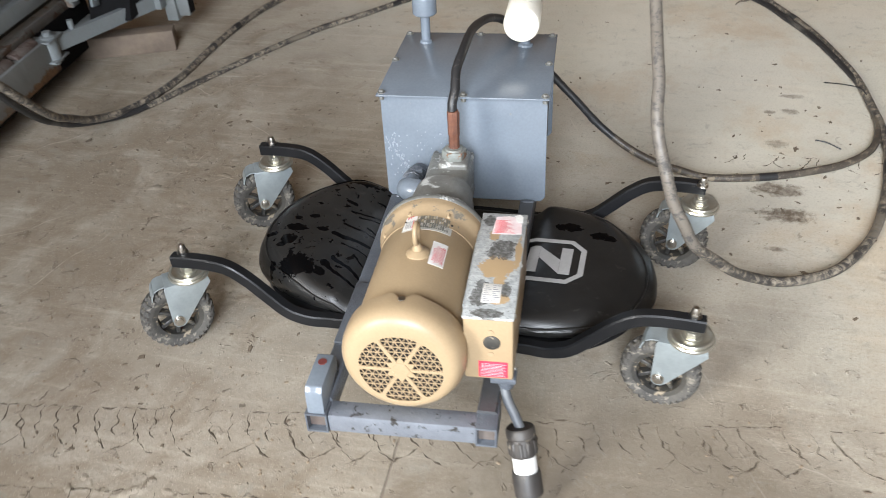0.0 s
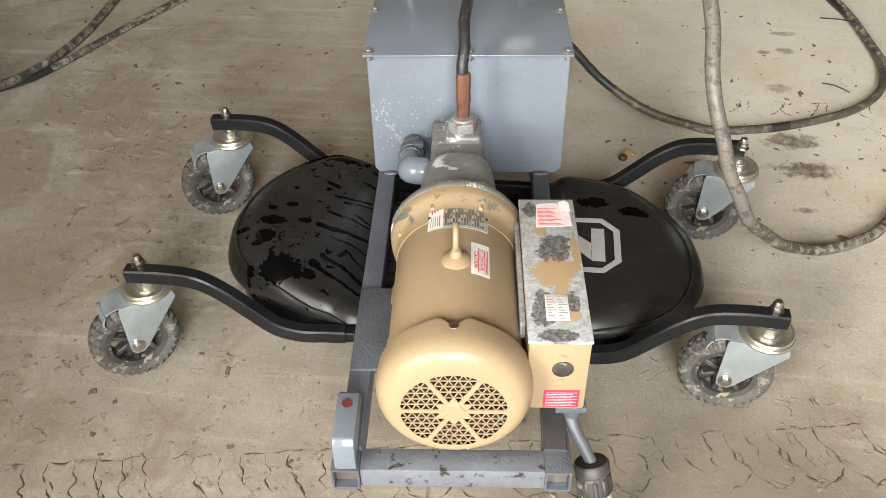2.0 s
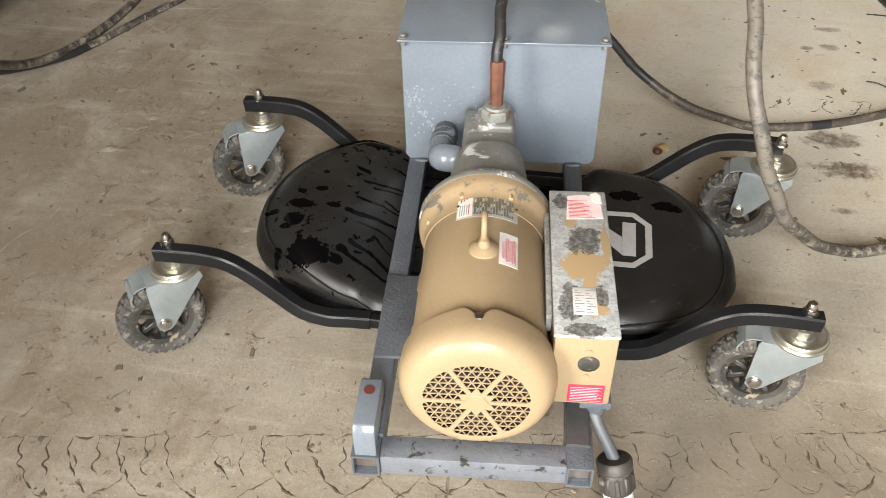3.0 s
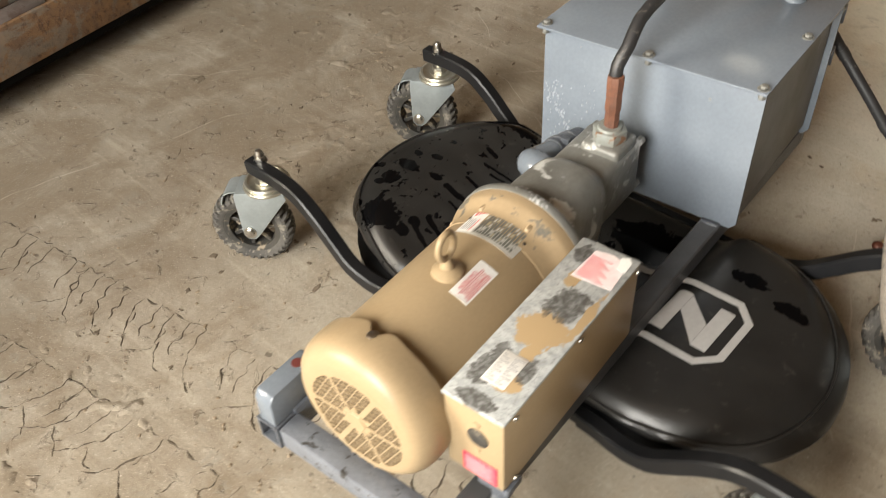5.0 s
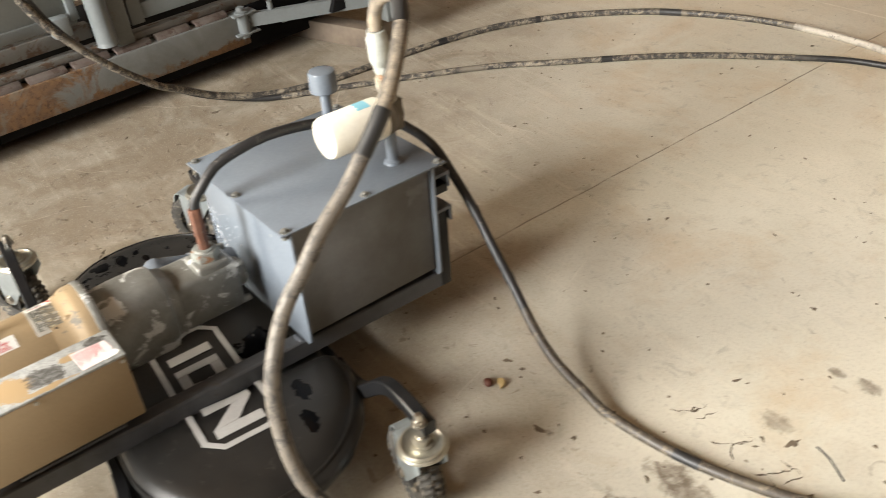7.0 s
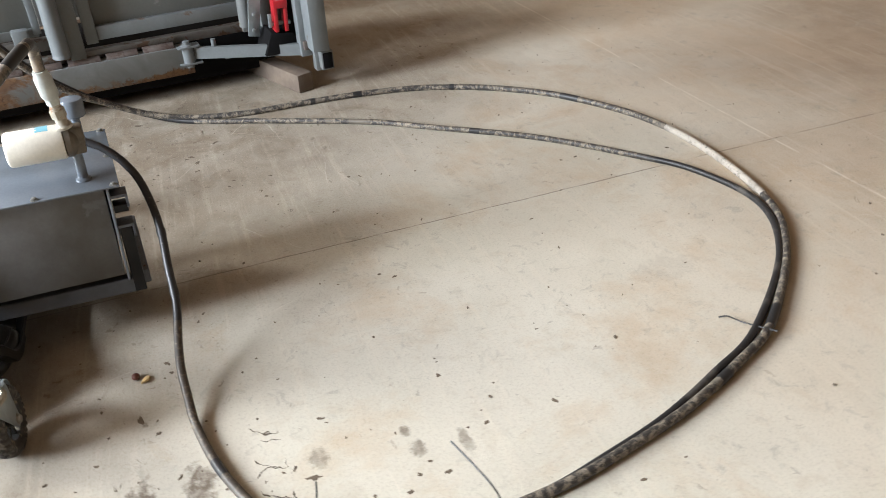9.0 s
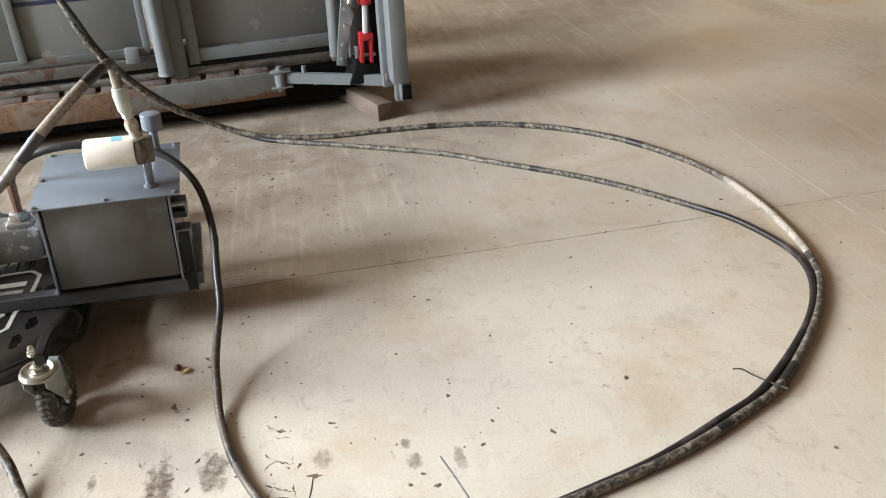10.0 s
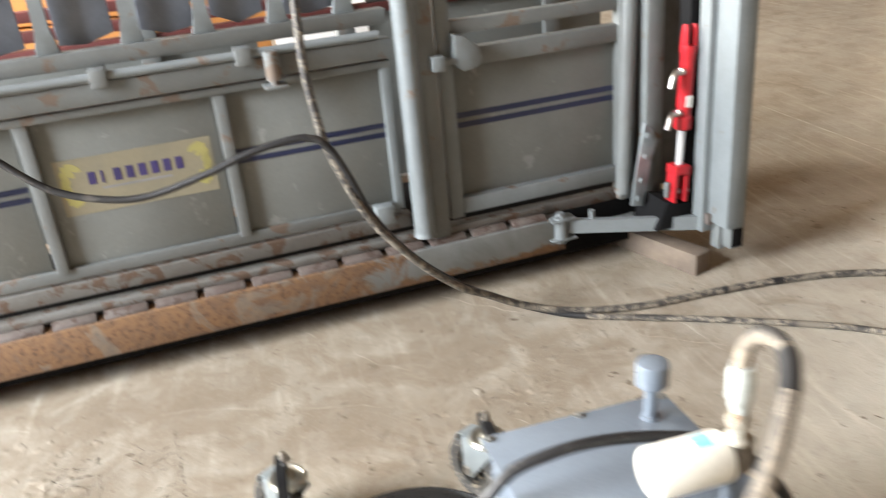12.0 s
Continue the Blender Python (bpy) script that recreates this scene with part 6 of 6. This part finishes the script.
bar("rust_clip", (0.226, 1.020, 0.185), (0.250, 1.050, 0.225), BASE_PINK, "rusty bolt clip")
bar("inner_post", (-0.03, 0.895, 0.235), (0.030, 0.962, 1.70), CHUTE_PAINT, "grey inner slide post")
bar("slide_channel", (0.085, 0.985, 0.190), (0.15, 1.045, 1.70), BLACK_VOID, "dark slide channel")
cyl = thing("hydraulic_cylinder", "red hydraulic cylinder with a chrome rod on the chute's head gate", "cylinder", chute.matrix_basis @ pose(0.147, 0.936, 0, -3, 0.5, 0))
bm = B()
lathe(bm, [(0, 0.535), (0.026, 0.535), (0.032, 0.540), (0.032, 0.580), (0.0255, 0.586), (0.0255, 0.80), (0.029, 0.805), (0.029, 0.83), (0.0, 0.83)], 24)
for side in (-1, 1):
    prism(bm, [(-0.02, 0.82), (0.02, 0.82), (0.014, 0.885), (0.006, 0.90), (-0.006, 0.90), (-0.014, 0.885)], side * 0.017 - 0.006, side * 0.017 + 0.006, 0.002, Matrix(((1, 0, 0, 0), (0, 0, 1, 0), (0, 1, 0, 0), (0, 0, 0, 1))))
part("barrel", bm, RED_PAINT, cyl, "glossy red barrel")
bm = B()
lathe(bm, [(0, 0.38), (0.0135, 0.38), (0.0135, 0.55), (0, 0.55)], 18)
part("rod", bm, CHROME, cyl, "chrome rod")
bm = B()
box(bm, (-0.03, -0.032, 0.37), (0.03, 0.032, 0.405), 0.004)
for s in (-1, 1):
    box(bm, (-0.027, s * 0.022 - 0.009, 0.265), (0.027, s * 0.022 + 0.009, 0.38), 0.004)
part("clevis", bm, RED_PAINT, cyl, "red clevis")
bm = B()
lathe(bm, [(0, -0.045), (0.010, -0.045), (0.010, 0.045), (0, 0.045)], 14, Matrix.Translation((0, 0, 0.30)) @ ALONG_Y)
box(bm, (0.0, -0.055, 0.285), (0.014, -0.040, 0.345), 0.003)
part("clevis_pin", bm, ZINC, cyl, "bright clevis pin")
for z in (0.60, 0.745):
    bm = B()
    hexagon(bm, 0.014, 0.024, 0.046, Matrix.Translation((0, 0, z)) @ pose(0, 0, 0, 90, 0, 25))
    sweep(bm, smooth_path([(0.016, -0.040, z), (0.022, -0.058, z - 0.002), (0.026, -0.070, z - 0.020), (0.027, -0.078, z - 0.052)], 0.006), 0.0105, 12)
    part("port_fitting", bm, STEEL, cyl, "silver port fitting")
bar("white_label", (0.0272, -0.012, 0.62), (0.0302, 0.012, 0.66), STICKER, "white barrel label", cyl, 0)
bm = B()
prism(bm, [(0.872, 0.55), (0.905, 0.52), (0.93, 0.47), (0.900, 0.40), (0.872, 0.225), (0.820, 0.235), (0.838, 0.35)], 0.045, 0.055, 0.002, Matrix(((0, 0, 1, 0), (1, 0, 0, 0), (0, 1, 0, 0), (0, 0, 0, 1))))
for y, z in ((0.885, 0.50), (0.862, 0.33), (0.85, 0.26), (0.88, 0.42)):
    lathe(bm, [(0, 0.055), (0.011, 0.055), (0.010, 0.064), (0, 0.066)], 12, Matrix.Translation((0, y, z)) @ pose(0, 0, 0, 0, 90, 0))
part("linkage_plate", bm, ZINC, chute, "pale bolted linkage plate")
bm = B()
prism(bm, [(0.86, 0.165), (1.02, 0.165), (1.0, 0.25), (0.90, 0.27)], 0.0, 0.17, 0.003, Matrix(((0, 0, 1, 0), (1, 0, 0, 0), (0, 1, 0, 0), (0, 0, 0, 1))))
part("rubber_stop", bm, BLACK_VOID, chute, "black rubber stop block")
# far side of the chute, seen through the gaps
for z in (0.94, 1.005, 1.075):
    bar("far_rail", (-0.80, -2.6, z), (-0.74, 0.95, z + 0.038), MAROON, "maroon far rail")
for y in (-1.6, -0.75, 0.0, 0.9):
    bar("far_post", (-0.80, y - 0.035, 0.232), (-0.73, y + 0.035, 1.70), CHUTE_PAINT, "grey far post")

for y0, y1 in ((-2.6, -0.35), (0.10, 1.15)):
    bar("far_panel", (-0.78, y0, 0.24), (-0.765, y1, 0.93 if y0 < 0 else 1.30), CHUTE_PANEL, "grey far side sheet")
# dark sheet added where only shade lies between the posts and the cylinder
bar("head_gate_shade", (-0.10, 0.885, 0.235), (-0.08, 1.18, 1.70), DARK_RAIL_SHADE, "dark sheet added for the shade behind the cylinder")

# ---- timber under the chute ----
bm = B()
box(bm, (-0.40, -0.040, 0), (0.085, 0.040, 0.0845), 0.004)
solid("timber_block", bm, TIMBER, "weathered timber block under the chute's end", "timber", pose(-1.79, 2.86, 0, 0, 0, 23), group="timbers under the chute")
bm = B()
box(bm, (-0.45, -0.05, 0), (0.40, 0.05, 0.104), 0.004)
solid("timber_block", bm, TIMBER, "weathered timber block under the chute's end", "timber", pose(-1.86, -0.55, 0, 0, 0, 5), group="timbers under the chute")

# ---- beyond the chute ----
for i in range(7):
    bm = B()
    box(bm, (-0.30, -1.55, 0.0), (0.30, 1.55, 0.150), 0.008)
    solid("board", bm, ORANGE, "thick orange board in a stack beyond the chute", "board", pose(-3.6 + 0.015 * (i % 3), -0.05 + 0.03 * (i % 2), 0.16 * i, 0, 0, 0.5 * (i % 2)), group="stacked boards")
# added white sheet stands for the glare in the slit between the posts
solid("white_glare_sheet", box(B(), (-3.32, 1.52, 0.0), (-3.28, 2.6, 1.05), 0.004), STICKER, "white sheet added for the bright daylight beyond the chute", "sheet")
solid("sheet_stack", box(B(), (-4.3, -2.3, 0.0), (-3.5, -1.7, 1.35), 0.01), TEAL, "pale teal sheet leaning beyond the chute", "sheet")

# ---- litter on the floor ----
bm = B()
bmesh.ops.create_icosphere(bm, subdivisions=2, radius=0.011, matrix=Matrix.Translation((0.113, 2.084, 0.009)) @ Matrix.Diagonal((1.1, 1.0, 0.8, 1)))
solid("nut_shell", bm, SHELL_A, "dark red-brown nut shell on the floor", "nut shell")
bm = B()
prism(bm, [(-0.017, -0.004), (-0.006, -0.010), (0.006, -0.006), (0.018, -0.009), (0.014, 0.002), (0.004, 0.009), (-0.009, 0.007)], 0.0, 0.005, 0.001, Matrix.Translation((0.128, 2.110, 0.002)) @ pose(0, 0, 0, 14, -9, -20))
solid("wood_chip", bm, SHELL_B, "pale yellow splintered wood chip on the floor", "chip")


def lumps(name, label, category, material, spots, squash=0.55):
    """Many small irregular bits in one mesh."""
    bm = B()
    for x, y, r, turn, long in spots:
        got = bmesh.ops.create_icosphere(bm, subdivisions=1, radius=r, matrix=Matrix.Translation((x, y, r * squash * 0.5)) @ pose(0, 0, 0, 0, 0, turn) @ Matrix.Diagonal((long, 1, squash, 1)))
        for v in got["verts"]:
            v.co += Vector((rng.uniform(-1, 1), rng.uniform(-1, 1), rng.uniform(-0.5, 0.5))) * r * 0.22
    return solid(name, bm, material, label, category, kind="stuff")


spots = []
for i in range(260):
    x, y = rng.uniform(-2.2, 1.8), rng.uniform(0.5, 4.8)
    spots.append((x, y, rng.choice((0.0018, 0.0022, 0.003, 0.004)) * rng.uniform(0.7, 1.3), rng.uniform(0, 180), rng.uniform(1, 2.4)))
lumps("grit", "scattered dark grit on the concrete", "grit", GRIT, spots)


def mud_sheet(name, label, x0, x1, y0, y1, cell, height):
    """A thin crust of dried mud; where the height falls below the slab it is bare."""
    nx, ny = int((x1 - x0) / cell), int((y1 - y0) / cell)
    verts, faces = [], []
    for j in range(ny + 1):
        for i in range(nx + 1):
            x, y = x0 + i * cell, y0 + j * cell
            verts.append((x, y, height(x, y)))
    for j in range(ny):
        for i in range(nx):
            a = j * (nx + 1) + i
            q = (a, a + 1, a + nx + 2, a + nx + 1)
            if max(verts[k][2] for k in q) > -0.0005:
                faces.append(q)
    me = bpy.data.meshes.new(name)
    me.from_pydata(verts, [], faces)
    me.update()
    for p in me.polygons:
        p.use_smooth = True
    me.materials.append(CONCRETE)
    return tagged(new(name, me), label, "mud", "", "stuff")


def fade(v, a, b, soft):
    return ease(v, a, a + soft) * (1 - ease(v, b - soft, b))


def rough_mud(x, y):
    """Crumbly dried mud along the near tyre track."""
    big = noise.fractal(Vector((x * 3.1, y * 4.3, 4.0)), 1.0, 2.0, 4)
    fine = noise.fractal(Vector((x * 34, y * 34, 1.0)), 0.8, 2.1, 4)
    inside = fade(y - 0.157 * x, 0.68, 1.13, 0.15)
    more = 1 + 0.9 * ease(x, -0.35, -0.75)
    return inside * more * (0.0046 * fine + 0.0045 * big) - 0.0012 - 0.004 * (1 - inside)


mud_sheet("dried_mud", "crumbly dried mud in a tyre track on the slab", -1.5, 1.45, 0.45, 1.37, 0.0062, rough_mud)


def trodden_mud(x, y):
    """Lumpy dried mud pressed by tyres between the creeper and the chute."""
    warp = 0.05 * noise.noise(Vector((x * 6, y * 6, 2.0)))
    ridge = 1 - abs(noise.noise(Vector(((x + warp) * 13, (y - warp) * 10, 7.0)))) * 2.6
    fine = noise.fractal(Vector((x * 40, y * 40, 3.0)), 0.8, 2.1, 4)
    patch = noise.fractal(Vector((x * 1.9, y * 1.9, 9.0)), 0.9, 2.0, 3)
    inside = fade(x, -1.75, -0.50, 0.30) * fade(y, 1.22, 2.75, 0.35)
    for cx, cy in ((-0.86, 1.31), (-0.85, 1.79)):
        inside *= ease(math.hypot(x - cx, y - cy), 0.04, 0.10)
    return inside * (0.0022 * ridge + 0.0046 * fine + 0.0030 * patch) - 0.0026 - 0.004 * (1 - inside)


mud_sheet("dried_mud", "lumpy dried mud trodden by tyres beside the chute", -1.80, -0.45, 0.82, 2.80, 0.0085, trodden_mud)


def crack_ribbons(name, label, paths):
    """Thin crooked ridges of dark broken mud, swelling and thinning along their length."""
    verts, faces = [], []
    for path in paths:
        q = smooth_path([(x, y, 0) for x, y in path], 0.004)
        n0 = len(verts)
        seed = rng.uniform(0, 90)
        for k, p in enumerate(q):
            d = (q[min(k + 1, len(q) - 1)] - q[max(k - 1, 0)]).normalized()
            side = Vector((-d.y, d.x, 0))
            taper = math.sin(math.pi * (k + 0.3) / (len(q) - 0.4)) ** 0.5
            swell = noise.noise(Vector((seed, k * 0.22, 0))) + 0.6 * noise.noise(Vector((seed, k * 0.9, 5)))
            w = taper * max(0.0003, 0.0022 + 0.0048 * swell)
            p = p + side * 0.004 * noise.noise(Vector((seed + 30, k * 0.3, 2)))
            p.z = max(0.0, rough_mud(p.x, p.y), trodden_mud(p.x, p.y))
            verts.extend([tuple(p + side * w + Vector((0, 0, -0.0006))), tuple(p + Vector((0, 0, 0.0006 + 0.15 * w))), tuple(p - side * w * 0.8 + Vector((0, 0, -0.0006)))])
        for k in range(len(q) - 1):
            c = n0 + 3 * k
            faces.extend([(c, c + 1, c + 4, c + 3), (c + 1, c + 2, c + 5, c + 4)])
    me = bpy.data.meshes.new(name)
    me.from_pydata(verts, [], faces)
    me.materials.append(TREAD)
    return tagged(new(name, me), label, "mud", "", "stuff")


def flakes(name, label, spots, material):
    """Flat ragged scabs of dried mud lying on the slab."""
    verts, faces = [], []
    for x, y, r, turn, long in spots:
        n0, k = len(verts), 11
        c, s_ = math.cos(turn), math.sin(turn)
        for ring, z in ((1.0, -0.0006), (0.72, 0.0013)):
            for i in range(k):
                a = 2 * math.pi * i / k
                rr = r * ring * (1 + 1.0 * noise.noise(Vector((x * 70 + 1.6 * math.cos(a), y * 70 + 1.6 * math.sin(a), r * 200))))
                px, py = rr * long * math.cos(a), rr * math.sin(a)
                verts.append((x + px * c - py * s_, y + px * s_ + py * c, z + 0.0005 * noise.noise(Vector((i, x * 50, y * 50)))))
        faces.extend([(n0 + i, n0 + (i + 1) % k, n0 + k + (i + 1) % k, n0 + k + i) for i in range(k)])
        faces.append(tuple(n0 + k + i for i in range(k)))
    me = bpy.data.meshes.new(name)
    me.from_pydata(verts, [], faces)
    me.materials.append(material)
    return tagged(new(name, me), label, "mud", "", "stuff")


def tread_row(x0, x1, y, pitch, flip, size=1.0, turn=0.0):
    """Outlines left by the lugs of a tractor tyre."""
    out = []
    n = int((x1 - x0) / pitch)
    for i in range(n):
        x = x0 + i * pitch + rng.uniform(-0.006, 0.006)
        for pts in ([(0, 0), (0.022, 0.002), (0.041, 0.0)], [(0.043, 0.0), (0.065, -0.002), (0.083, 0.001)], [(0.0, 0), (0.002, -0.02), (0.011, -0.042), (0.006, -0.058), (0.019, -0.080)],
                    [(0.041, 0), (0.040, -0.022), (0.048, -0.040), (0.050, -0.055), (0.066, -0.072), (0.076, -0.092)], [(0.048, -0.038), (0.060, -0.050), (0.061, -0.068), (0.070, -0.078)],
                    [(0.066, -0.085), (0.044, -0.106), (0.030, -0.112), (0.014, -0.128)], [(0.076, -0.092), (0.098, -0.112), (0.118, -0.122)]):
            if rng.random() < 0.72:
                c, s_ = math.cos(turn), math.sin(turn)
                o = []
                for px, py in pts:
                    px, py = size * (px if not flip else 0.1 - px) + rng.uniform(-0.003, 0.003), size * py + rng.uniform(-0.003, 0.003)
                    o.append((x + px * c - py * s_, y + px * s_ + py * c + (i * pitch) * math.tan(turn)))
                out.append(o)
    return out


spots = []
for i in range(260):
    if i % 3 == 0:
        x, y = rng.gauss(-1.05, 0.35), rng.uniform(0.9, 2.6)
    elif i % 3 == 1:
        x, y = rng.gauss(0.60, 0.28), rng.gauss(2.20, 0.32)
    else:
        x, y = rng.uniform(-1.4, 1.3), rng.uniform(0.75, 3.4)
    spots.append((x, y, rng.choice((0.0018, 0.0025, 0.003, 0.004, 0.0065)) * rng.uniform(0.7, 1.3), rng.uniform(0, 6.3), rng.uniform(1.0, 2.6)))
flakes("mud_flakes", "dark ragged flakes of dried mud on the slab", spots, GRIT)
crack_ribbons("tread_prints", "dark broken edges of tractor tread prints in dried mud",
              tread_row(-1.4, 1.1, 1.00, 0.085, False, 1.0, 0.157) + tread_row(-1.35, 1.1, 0.79, 0.085, True, 1.0, 0.157) + tread_row(0.42, 0.95, 2.40, 0.105, True, 0.55))
spots = []
for i in range(380):
    x, y = (rng.gauss(-1.15, 0.35), rng.uniform(0.5, 2.2)) if i % 2 else (rng.uniform(-1.4, 1.4), rng.gauss(0.95, 0.13))
    spots.append((x, y, rng.uniform(0.0014, 0.0040), rng.uniform(0, 180), rng.uniform(1, 1.8)))
lumps("mud_crumbs", "loose crumbs of dried mud", "mud", MUD, spots, 0.45)
